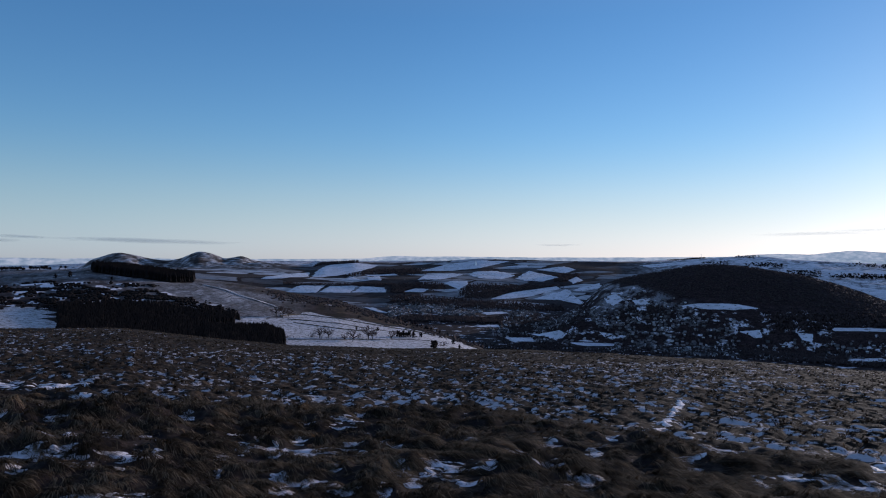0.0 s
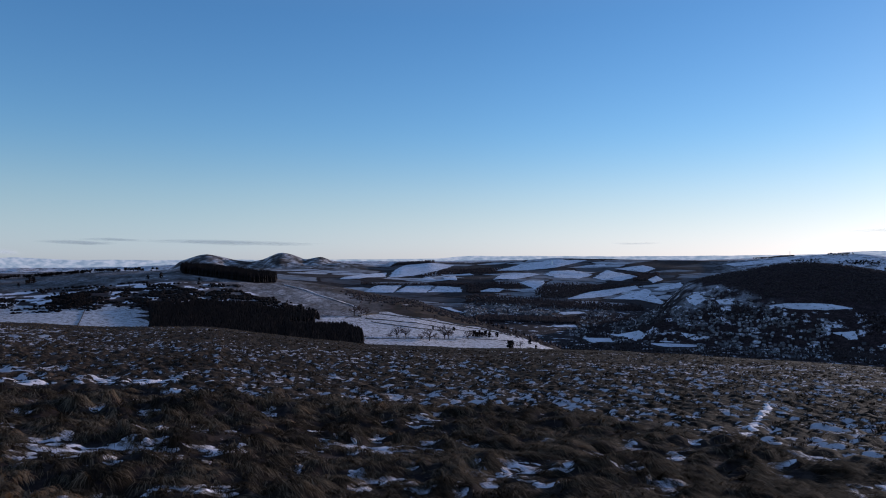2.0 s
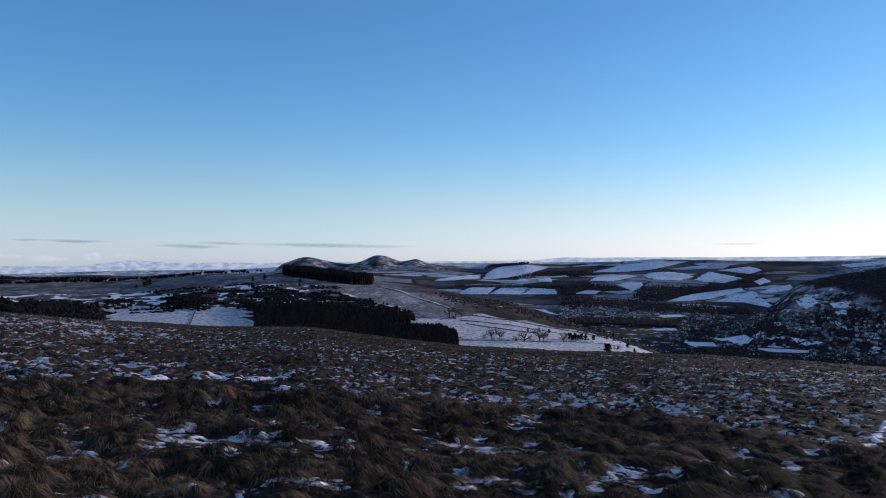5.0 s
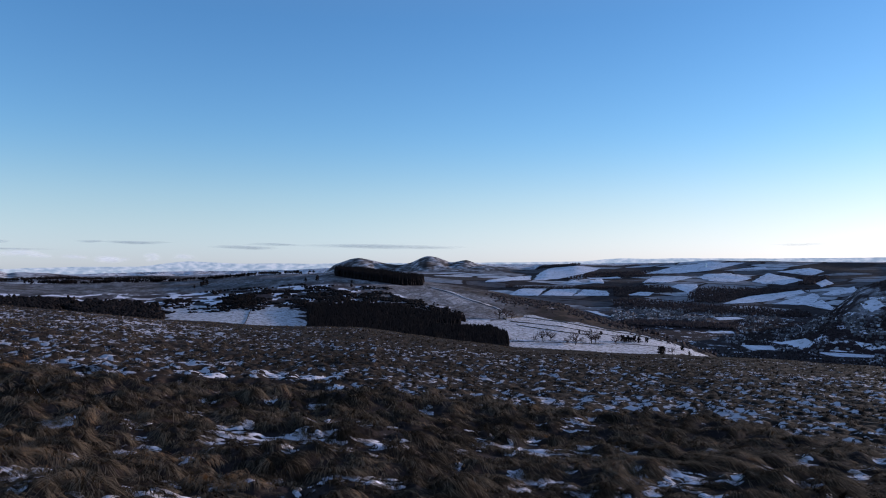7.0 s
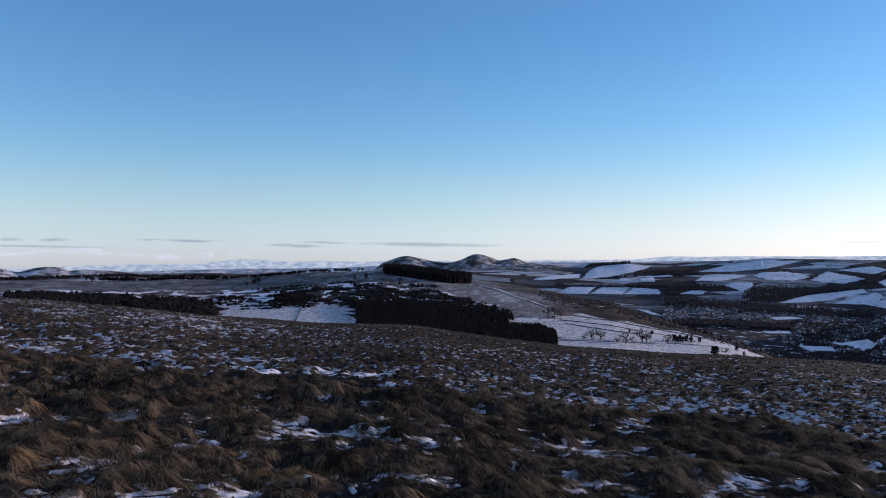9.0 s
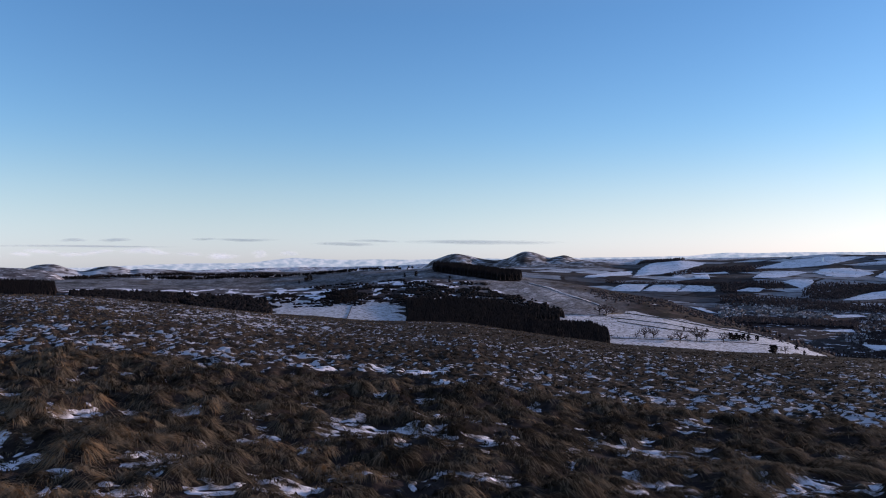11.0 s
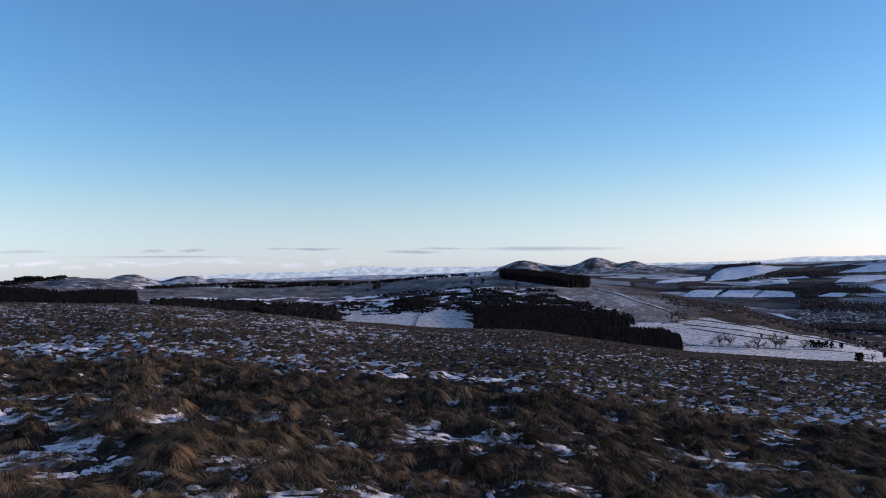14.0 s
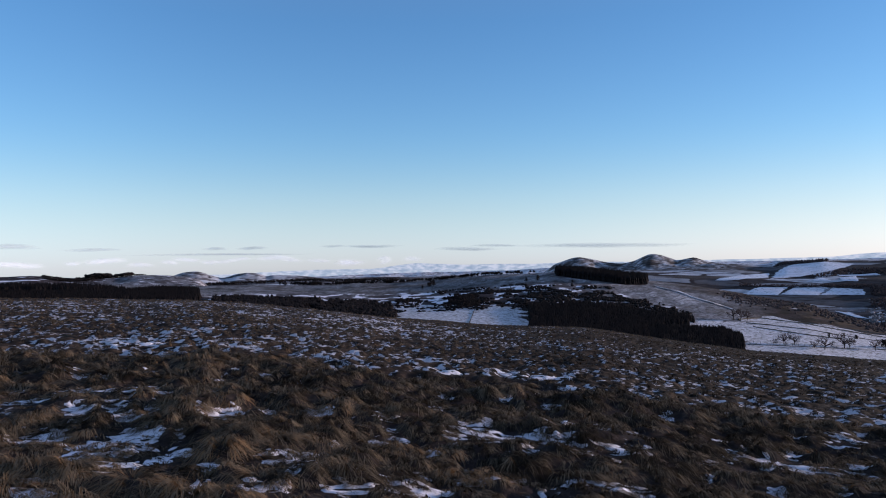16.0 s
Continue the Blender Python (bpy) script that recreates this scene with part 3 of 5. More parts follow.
# ---- the ground: one sheet from underfoot to the skyline ----
def build_ground():
    bearings = np.concatenate([np.arange(-180, -40, 1.5), np.arange(-40, 75, 0.2), np.arange(75, 180, 1.5)])
    radii = np.concatenate([[0.0], np.geomspace(0.4, 3.0, 24), np.arange(3.1, 17, 0.09), np.geomspace(17.1, 90, 310), np.linspace(95, 400, 34),
                            np.linspace(406, 1050, 88), np.linspace(1070, 1400, 12), np.linspace(1412, 2500, 80), np.linspace(2515, 4900, 120)])
    A, R = np.meshgrid(bearings, radii, indexing="ij")
    x, y, z = spot(A, R)
    rows, cols = A.shape
    i = np.arange(rows)[:, None] * cols + np.arange(cols - 1)[None, :]
    j = (np.roll(np.arange(rows), -1))[:, None] * cols + np.arange(cols - 1)[None, :]
    faces = np.stack([i, i + 1, j + 1, j], -1).reshape(-1, 4)[:, ::-1]
    me = mesh_of("ground", np.stack([x, y, z], -1).reshape(-1, 3), faces, 4, GROUND)
    # flecks of snow on the pasture, on the sides of the tussocks that the sun does not reach
    patchy = fractal(x / 6 + 3, y / 6, 3) - 0.5
    up = cushions(x.ravel(), y.ravel(), R.ravel()).reshape(R.shape)
    sunward = 0.06 + 0.0022 * R
    sx, sy = -math.sin(radians(SUN_BEARING)) * sunward, math.cos(radians(SUN_BEARING)) * sunward
    facing = (cushions((x + sx).ravel(), (y + sy).ravel(), R.ravel()) - cushions((x - sx).ravel(), (y - sy).ravel(), R.ravel())).reshape(R.shape)
    rank = tall_grass(x, y, R)
    flecks = rank * (0.36 - 0.5 * up + 0.25 * patchy) + (1 - rank) * (0.35 + 0.36 * facing - 0.08 * up + 0.28 * patchy + (0.44 * fractal(x / 0.5 + 8, y / 0.5, 2) - 0.22) - 0.05 * (1 - step(R, 19, 32)) * step(A, 10, 30) + 0.13 * step(A, 15, 50) + 0.02 * step(-A, -5, 12) - 0.05 * step(R, 38, 55) - 0.3 * step(R, 56, 72))
    # the moor: heather in streaks along the slope, snow between, a thin dusting above
    streaks = fractal(A / 0.9 + 20, R / 15, 4)
    sward = fractal(A / 0.5 + 7, R / 13, 4)
    middle = step(R, 560, 640) * (1 - step(R, 770, 840)) * step(A, 19, 24)
    wood = np.zeros(A.shape, bool)
    for outline in WOODS.values():
        wood |= inside(outline, A, R)
    moor_heath = np.maximum(np.clip(2.6 * sward - 0.95, 0.02, 1), np.maximum(middle * step(streaks, 0.455, 0.49), wood))
    moor_snow = 0.36 + 0.26 * middle * (1 - step(streaks, 0.44, 0.49)) - 0.4 * wood - 0.10 * step(R, 800, 900)
    moor_dust = (0.10 + 0.42 * fractal(A / 1.6, R / 30 + 9, 4) ** 1.5) * step(R, 660, 760) * step(A, 12, 20) * (1 - 0.25 * step(A, 27, 31)) + 0.34 * bell(A, 16, 6) * step(R, 560, 640) * (1 - step(R, 740, 800))
    moor_dust = moor_dust * np.clip(2.0 * sward - 0.15, 0.25, 1.5) * (1 - wood) * (1 - 0.8 * middle * step(streaks, 0.5, 0.56))
    # thin snow lies evenly below the track, as far as the plantation
    below = step(np.interp(A, [12.6, 18.2], [665, 812]) - R, -12, 12) * step(A, 9.5, 12.5) * (1 - step(A, 19, 27)) * step(R, 540, 570) * (1 - wood)
    moor_dust = np.maximum(moor_dust, below * (0.10 + 0.28 * sward))
    # the wide country beyond
    flank = 12.3 + np.clip(2350 - R, 0, 400) * 0.018
    wooded = step(-A, flank - 0.5, flank + 0.5) * step(R, 1980, 2080) * (1 - step(R, 2400, 2600))
    peaks = step(A, 11.5, 13.5) * (1 - step(A, 27, 28)) * step(R, 3600, 3800) * (1 - step(R, 4380, 4450))
    farmed = step(R, 2450, 2800) * (1 - peaks) * (1 - wooded)
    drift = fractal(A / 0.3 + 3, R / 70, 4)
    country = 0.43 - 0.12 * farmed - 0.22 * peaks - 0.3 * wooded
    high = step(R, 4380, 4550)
    # the extra snow on far sunward hills stands in for haze
    land_snow = np.where(R < 300, flecks, np.where(R < 1100, moor_snow, country + 0.12 * high + 0.2 * step(-A, 13, 20) * step(R, 2700, 3100)))
    put_attribute(me, "snow", land_snow.ravel())
    put_attribute(me, "far", step(R, 150, 300).ravel())
    put_attribute(me, "broad", step(R, 1500, 3000).ravel())
    # hilltop heath share shifts with bearing too, painting in backlit and front-lit ground
    put_attribute(me, "heath", np.where(R < 300, 0.08 - 0.08 * (1 - step(A, 0, 40)) + 0.35 * rank * (1 - 0.6 * step(A, 35, 60)) + 0.12 * np.clip(1 - 2 * up, 0, 1), np.where(R < 1100, moor_heath, 0.9 - 0.7 * peaks + 0.1 * wooded - 0.25 * farmed)).ravel())
    # skyline and far sunward hills whitened past their real snow, as painted haze
    far_dust_haze = np.maximum(np.clip(1.5 * drift - 0.52, 0.04, 0.75) * peaks, 0.9 * high)
    far_dust_haze = np.maximum(far_dust_haze, step(-A, 13, 20) * step(R, 2700, 3100) * np.clip(2.4 * drift - 0.5, 0.08, 0.85))
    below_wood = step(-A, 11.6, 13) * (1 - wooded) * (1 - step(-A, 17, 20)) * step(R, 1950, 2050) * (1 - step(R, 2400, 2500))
    far_dust_haze = np.maximum(far_dust_haze, below_wood * np.clip(5.0 * fractal(A / 0.5, R / 30 + 3, 3) - 2.45, 0.0, 0.35))
    far_dust_haze = np.maximum(far_dust_haze, step(A, 43, 47) * step(R, 3700, 3800) * np.clip(2.6 * drift - 0.5, 0.1, 0.9))
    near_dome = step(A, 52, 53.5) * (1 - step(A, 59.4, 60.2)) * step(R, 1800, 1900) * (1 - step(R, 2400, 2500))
    far_dust_haze = np.maximum(far_dust_haze, near_dome * np.clip(1.2 * drift - 0.42, 0.04, 0.22))
    far_dust_haze = np.maximum(far_dust_haze, step(A, 45, 47) * (1 - step(A, 55, 57)) * step(R, 3150, 3300) * (1 - step(R, 3650, 3750)) * np.clip(4.0 * drift - 1.7, 0.0, 0.5))
    put_attribute(me, "farmed", (farmed * (1 - high) * (R > 1100)).ravel())
    put_attribute(me, "dusting_haze", np.where(R < 300, 0, np.where(R < 1100, moor_dust, far_dust_haze)).ravel())
    return tagged(new("ground", me), "rough winter hillside and valley with thin patchy snow", "ground", kind="structure")


build_ground()


# ---- building helpers ----
def part(name, me, parent, label=""):
    """One mesh object under a thing."""
    ob = new(name, me)
    ob.parent = parent
    if label:
        ob["label"] = label
    return ob


def from_bmesh(name, bm, material, smooth=False):
    me = bpy.data.meshes.new(name)
    bm.to_mesh(me)
    bm.free()
    me.materials.append(material)
    if smooth:
        me.polygons.foreach_set("use_smooth", np.ones(len(me.polygons), bool))
    return me


def plain(name, colour, spread=0.3, scale=1.0, rough=0.9, gloss=0.1):
    """A matt surface whose tone varies at two scales and from thing to thing."""
    m, n, l, b = shader(name, rough, gloss)
    where = n.new("ShaderNodeTexCoord").outputs["Object"]
    grain = calc(n, l, "ADD", calc(n, l, "MULTIPLY", noise_of(n, l, where, scale, 4), 0.65), calc(n, l, "MULTIPLY", noise_of(n, l, where, scale * 9, 3), 0.35))
    one = n.new("ShaderNodeObjectInfo").outputs["Random"]
    tone = calc(n, l, "ADD", grain, calc(n, l, "MULTIPLY", calc(n, l, "SUBTRACT", one, 0.5), 0.25))
    low, high = tuple(c * (1 - spread) for c in colour), tuple(min(0.95, c * (1 + spread)) for c in colour)
    l.new(ramp(n, l, tone, [(0.3, low), (0.7, high)]), b.inputs["Base Color"])
    return m


def foliage(name, dark, light, scale=0.4):
    m, n, l, b = shader(name, 0.9, 0.05)
    where = n.new("ShaderNodeTexCoord").outputs["Object"]
    one = n.new("ShaderNodeNewGeometry").outputs["Random Per Island"]
    tone = calc(n, l, "ADD", calc(n, l, "MULTIPLY", one, 0.6), calc(n, l, "MULTIPLY", noise_of(n, l, where, scale, 3), 0.4))
    l.new(ramp(n, l, tone, [(0.2, dark), (0.8, light)]), b.inputs["Base Color"])
    return m


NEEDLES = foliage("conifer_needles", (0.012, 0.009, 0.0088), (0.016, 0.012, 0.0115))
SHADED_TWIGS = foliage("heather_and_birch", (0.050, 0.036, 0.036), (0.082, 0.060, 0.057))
TWIGS = foliage("bare_twigs", (0.033, 0.023, 0.024), (0.080, 0.055, 0.050))
BARK = plain("bark", (0.05, 0.042, 0.035), 0.35, 2.0)
STONE = plain("field_stone", (0.11, 0.10, 0.095), 0.4, 0.8)
HARLING = plain("harled_wall", (0.20, 0.162, 0.155), 0.45, 0.15)
SLATE = plain("slate_roof", (0.10, 0.10, 0.11), 0.3, 0.5)
ROOF_SNOW = plain("roof_snow", (0.62, 0.58, 0.59), 0.2, 0.2)
FROSTED = plain("frosted_slate", (0.29, 0.27, 0.275), 0.4, 0.25)
WHITEWASH = plain("white_paint", (0.80, 0.80, 0.78), 0.08, 0.2)
STEEL = plain("galvanised_steel", (0.35, 0.36, 0.38), 0.15, 0.5, 0.5, 0.4)


def scatter(corners, spacing, rnd, ragged=0.5):
    """Places about that far apart all over an outline of bearings and distances, with a ragged edge."""
    a0, a1 = min(c[0] for c in corners), max(c[0] for c in corners)
    r0, r1 = min(c[1] for c in corners), max(c[1] for c in corners)
    count = int(np.radians(a1 - a0) * (r1 * r1 - r0 * r0) / 2 / spacing ** 2)
    r = np.sqrt(rnd.uniform(r0 ** 2, r1 ** 2, count))
    a = rnd.uniform(a0, a1, count)
    wide = ragged * spacing
    keep = inside(corners, a + np.degrees(rnd.normal(0, wide, count) / r), r + rnd.normal(0, wide * 2, count))
    return a[keep], r[keep]


# ---- snow lying on fields ----
def snow_sheet(corners, rnd, lift, ragged, material, rim=72, rings=9):
    """A sheet of snow draped over the ground inside an outline given by bearings and distances."""
    pts = np.array([spot(a, r)[:2] for a, r in corners])
    pts = np.vstack([pts, pts[:1]])
    lengths = np.concatenate([[0], np.cumsum(np.hypot(*np.diff(pts, axis=0).T))])
    where = np.linspace(0, lengths[-1], rim, endpoint=False)
    edge = np.stack([np.interp(where, lengths, pts[:, k]) for k in (0, 1)], -1)
    centre = edge.mean(0)
    wave = rnd.normal(0, 1, rim)
    wave = (wave + np.roll(wave, 1)) * ragged
    edge = centre + (edge - centre) * (1 + wave)[:, None]
    s = np.linspace(0, 1, rings + 1)[1:]
    grid = centre + (edge - centre)[None] * s[:, None, None]
    flat = np.vstack([centre[None], grid.reshape(-1, 2)])
    z = ground(flat[:, 0], flat[:, 1]) + lift * np.concatenate([[1], np.repeat(1 - 0.5 * s ** 6, rim)])
    k = np.arange(rim)
    faces = [np.stack([np.zeros(rim, int), 1 + k, 1 + (k + 1) % rim], -1)]
    for ring in range(rings - 1):
        a, b = 1 + ring * rim + k, 1 + ring * rim + (k + 1) % rim
        faces += [np.stack([a, a + rim, b + rim], -1), np.stack([a, b + rim, b], -1)]
    return mesh_of("snow_field", np.column_stack([flat, z]), np.vstack(faces), 3, material)


OPEN_FIELDS = []


def open_view(a, r):
    """Which places neither stand on a snow field nor close before one."""
    free = np.ones(a.shape, bool)
    for corners in OPEN_FIELDS:
        for ahead in (0, 20, 45):
            free &= ~inside(corners, a, r + ahead)
    return free


def snow_field(corners, label="snow-covered farm field on a far slope", group="snow fields"):
    OPEN_FIELDS.append(corners)
    far = np.mean([c[1] for c in corners])
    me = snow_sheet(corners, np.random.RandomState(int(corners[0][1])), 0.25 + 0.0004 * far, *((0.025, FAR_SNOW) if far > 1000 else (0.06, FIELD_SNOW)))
    tagged(new("snow_field", me), label, "field", group)


snow_field([(12.3, 2880), (11.2, 3017), (9.25, 3029), (9.9, 2859)])
snow_field([(9.77, 2871), (8.82, 3017), (6.75, 3022), (7.36, 2863)])
snow_field([(7.19, 2878), (6.4, 3023), (4.62, 2993), (4.49, 2891)])
snow_field([(3.2, 2903), (2.17, 2985), (1.14, 2974), (1.5, 2891)])
snow_field([(-0.06, 3118), (-0.73, 3162), (-1.98, 3175), (-1.98, 3099), (-1.27, 2992), (-0.73, 3041)])
snow_field([(-3.78, 2771), (-5.42, 2942), (-8.94, 3116), (-9.16, 3046), (-6.97, 2862), (-5.42, 2793)])
snow_field([(-7.06, 2797), (-8.5, 2936), (-9.81, 3044), (-10.11, 2969), (-9.6, 2787)])
snow_field([(-9.29, 2785), (-10.24, 2904), (-11.11, 2720), (-10.9, 2690)])
snow_field([(-10.24, 3007), (-10.89, 3095), (-12.18, 3185), (-12.5, 3080), (-10.89, 2996)])
snow_field([(10.3, 3244), (9.92, 3645), (9.05, 3834), (6.42, 3873), (5.0, 3838), (6.41, 3554), (8.17, 3353)])
snow_field([(14.1, 3159), (12.5, 3436), (10.44, 3551), (10.56, 3330), (12.49, 3161)])
snow_field([(7.95, 3178), (7.07, 3281), (6.49, 3179)])
snow_field([(5.96, 3285), (4.99, 3341), (4.85, 3163), (5.87, 3176)])
snow_field([(6.19, 3380), (3.75, 3433), (3.52, 3364), (5.97, 3334)])
snow_field([(1.96, 3178), (1.51, 3365), (-0.72, 3445), (-1.71, 3388), (0.17, 3197)])
snow_field([(1.87, 3553), (-0.27, 3811), (-2.95, 3893), (-5.18, 3883), (-2.95, 3620), (-0.72, 3544)])
snow_field([(-1.98, 3390), (-2.51, 3486), (-4.29, 3552), (-5.72, 3406), (-4.74, 3257), (-2.96, 3276)])
snow_field([(-5.72, 3308), (-6.73, 3567), (-8.49, 3434), (-9.15, 3362), (-7.84, 3220), (-6.3, 3238)])
snow_field([(-5.09, 3711), (-6.51, 3763), (-6.82, 3688), (-5.18, 3674)])
snow_field([(-7.39, 3602), (-9.58, 3734), (-10.45, 3631), (-9.58, 3516)])
snow_field([(-9.8, 3268), (-10.45, 3400), (-10.97, 3266), (-10.24, 3162)])
snow_field([(-4.91, 1887), (-6.99, 1893), (-7.34, 1819), (-5.45, 1810)], "snowy meadow on the valley floor")
snow_field([(-9.83, 1821), (-11.34, 1826), (-13.56, 1821), (-13.26, 1768), (-10.91, 1749)], "snowy meadow on the valley floor")
snow_field([(-2.55, 2131), (-4.33, 2168), (-4.59, 2119), (-2.99, 2097)], "snowy meadow on the valley floor")
snow_field([(74, 2120), (66, 2122), (63.8, 2110), (63.7, 2090), (66, 2084), (74, 2084)])
snow_field([(-27.6, 3150), (-31, 3110), (-36, 3080), (-36, 2800), (-31.5, 2820), (-30.5, 2900), (-29, 3020)])
snow_field([(-3.12, 2457), (-4.76, 2485), (-5.3, 2437), (-3.43, 2383)], "snowy meadow on the valley floor")
snow_field([(6.38, 2558), (5.49, 2517), (4.16, 2402), (5.05, 2428)], "snowy meadow on the valley floor")
snow_field([(-18.22, 2009), (-19.62, 2017), (-21.96, 2020), (-23.67, 2005), (-21.96, 1986), (-19.62, 1986)], "long snow strip at the wooded hill's foot")
snow_field([(-12.52, 2122), (-13.46, 2140), (-14.09, 2076), (-13.25, 2033), (-12.82, 2061)])
snow_field([(-14.64, 2063), (-15.55, 2065), (-15.97, 2022), (-14.93, 2027)])
snow_field([(-22.16, 1885), (-23.67, 1895), (-23.86, 1865), (-23.3, 1860), (-23.03, 1872)], "snowy meadow on the valley floor")
snow_field([(-26.06, 1890), (-27.13, 1889), (-27.06, 1857), (-26.42, 1862)], "snowy meadow on the valley floor")
snow_field([(-28.36, 1925), (-31.48, 1951), (-33.0, 1945), (-31.48, 1925), (-28.36, 1905)], "snowy meadow on the valley floor")
snow_field([(-29.22, 1761), (-31.22, 1815), (-31.9, 1760), (-29.22, 1716)], "snowy meadow on the valley floor")
snow_field([(-27.6, 3350), (-29.22, 3199), (-33.0, 3019), (-33.0, 2901), (-29.9, 3091)])
snow_field([(-15.13, 3825), (-17.19, 3891), (-19.61, 3896), (-19.21, 3824), (-15.96, 3756)])
snow_field([(-25.52, 3754), (-27.14, 3824), (-28.01, 3732), (-26.78, 3600), (-25.33, 3651)])
snow_field([(-27.14, 3602), (-29.22, 3687), (-33.0, 3631), (-33.0, 3514), (-28.53, 3442)])
snow_field([(-21.96, 3827), (-23.48, 3868), (-24.97, 3793), (-23.48, 3711)])
snow_field([(-6.55, 1995), (-7.87, 1975), (-9.83, 1865), (-8.96, 1849)], "snowy meadow on the valley floor")
snow_field([(-12.2, 1863), (-13.26, 1856), (-12.62, 1842)], "snowy meadow on the valley floor")
MOOR_SNOW = "windblown snow on the moorland hillside"
snow_field([(38.52, 620), (37.62, 653), (34.5, 645), (31.38, 624), (28.1, 597), (28.3, 496), (31.41, 492), (35.86, 506), (38.27, 533)], MOOR_SNOW, "moor snow")
snow_field([(12.89, 640), (9.88, 659), (6.37, 660), (3.7, 671), (1.02, 672), (-1.76, 650), (-3.0, 640), (-1.0, 560), (5.9, 470), (12.6, 440), (13.0, 500), (14.0, 585)], MOOR_SNOW, "moor snow")
snow_field([(18.18, 812), (16.9, 786), (15.6, 742), (14.4, 718), (12.64, 668), (12.7, 664), (14.5, 713), (15.7, 737), (17.0, 781), (18.3, 808)], "narrow snow-filled track across the moor", "moor snow")
snow_field([(17.75, 566), (16.03, 592), (13.48, 612), (14.32, 581), (17.32, 560)], MOOR_SNOW, "moor snow")


# ---- trees ----
def conifer_shape(rnd, sides=5, tiers=2):
    """A spruce one metre high: overlapping ragged skirts of boughs round a spire."""
    points, faces = [], []
    for k in range(tiers):
        low, high = 0.08 + 0.80 * k / tiers, min(1.0, 0.08 + 0.80 * (k + 1.75) / tiers)
        wide = 0.24 * (1 - 0.62 * k / tiers)
        start = len(points)
        for j in range(sides):
            turn = 2 * math.pi * (j + 0.5 * (k % 2)) / sides + rnd.uniform(-0.2, 0.2)
            out = wide * rnd.uniform(0.75, 1.2)
            points.append((out * math.cos(turn), out * math.sin(turn), low + rnd.uniform(-0.04, 0.04)))
        points.append((rnd.uniform(-0.01, 0.01), rnd.uniform(-0.01, 0.01), high))
        faces += [(start + j, start + (j + 1) % sides, start + sides) for j in range(sides)]
    start = len(points)
    points += [(0.02, 0, -0.05), (-0.01, 0.017, -0.05), (-0.01, -0.017, -0.05), (0, 0, 0.5)]
    faces += [(start, start + 1, start + 3), (start + 1, start + 2, start + 3), (start + 2, start, start + 3)]
    return np.array(points), np.array(faces)


def thicket_shape(rnd, sides=5):
    """A close-grown tree one metre high, seen only as the lumpy top of a dense stand."""
    points, faces = [], []
    for up, wide in ((0.0, 0.2), (0.55, 0.25), (0.86, 0.17)):
        for j in range(sides):
            turn = 2 * math.pi * (j + rnd.uniform(-0.25, 0.25)) / sides
            out = wide * rnd.uniform(0.75, 1.25)
            points.append((out * math.cos(turn), out * math.sin(turn), up + rnd.uniform(-0.05, 0.05)))
    points.append((rnd.uniform(-0.05, 0.05), rnd.uniform(-0.05, 0.05), 1.0))
    for k in range(2):
        for j in range(sides):
            a, b = k * sides + j, k * sides + (j + 1) % sides
            faces += [(a, b, b + sides), (a, b + sides, a + sides)]
    faces += [(2 * sides + j, 2 * sides + (j + 1) % sides, 3 * sides) for j in range(sides)]
    return np.array(points), np.array(faces)


def spindle_shape(rnd):
    """A far-off leafless crown one metre high, widest below the middle."""
    points = [(0, 0, 0.0), (rnd.uniform(-0.08, 0.08), rnd.uniform(-0.08, 0.08), 1.0)]
    for j in range(3):
        turn, out = 2.094 * j + rnd.uniform(-0.4, 0.4), rnd.uniform(0.2, 0.42)
        points.append((out * math.cos(turn), out * math.sin(turn), rnd.uniform(0.3, 0.65)))
    faces = [(2 + j, 2 + (j + 1) % 3, 1) for j in range(3)] + [(2 + (j + 1) % 3, 2 + j, 0) for j in range(3)]
    return np.array(points, float), np.array(faces)


def broadleaf_shape(rnd, clumps=6):
    """A bare winter crown one metre high, as uneven clumps of twigs on a stem."""
    points, faces = [], []
    for k in range(clumps):
        turn, up = rnd.uniform(0, 6.283), rnd.uniform(0.35, 0.85)
        out = rnd.uniform(0, 0.3) * (1.25 - up)
        c = np.array([out * math.cos(turn), out * math.sin(turn), up])
        size = rnd.uniform(0.12, 0.2) * (6 / clumps) ** 0.4
        start = len(points)
        for d in ((1, 0, 0), (-0.5, 0.87, 0), (-0.5, -0.87, 0), (0, 0, 1.1), (0, 0, -0.8)):
            points.append(tuple(c + np.array(d) * size * rnd.uniform(0.6, 1.3) + rnd.normal(0, 0.02, 3)))
        faces += [(start + a, start + b, start + 3) for a, b in ((0, 1), (1, 2), (2, 0))] + [(start + b, start + a, start + 4) for a, b in ((0, 1), (1, 2), (2, 0))]
    start = len(points)
    points += [(0.03, 0, -0.05), (-0.015, 0.026, -0.05), (-0.015, -0.026, -0.05), (0, 0, 0.6)]
    faces += [(start, start + 1, start + 3), (start + 1, start + 2, start + 3), (start + 2, start, start + 3)]
    return np.array(points), np.array(faces)


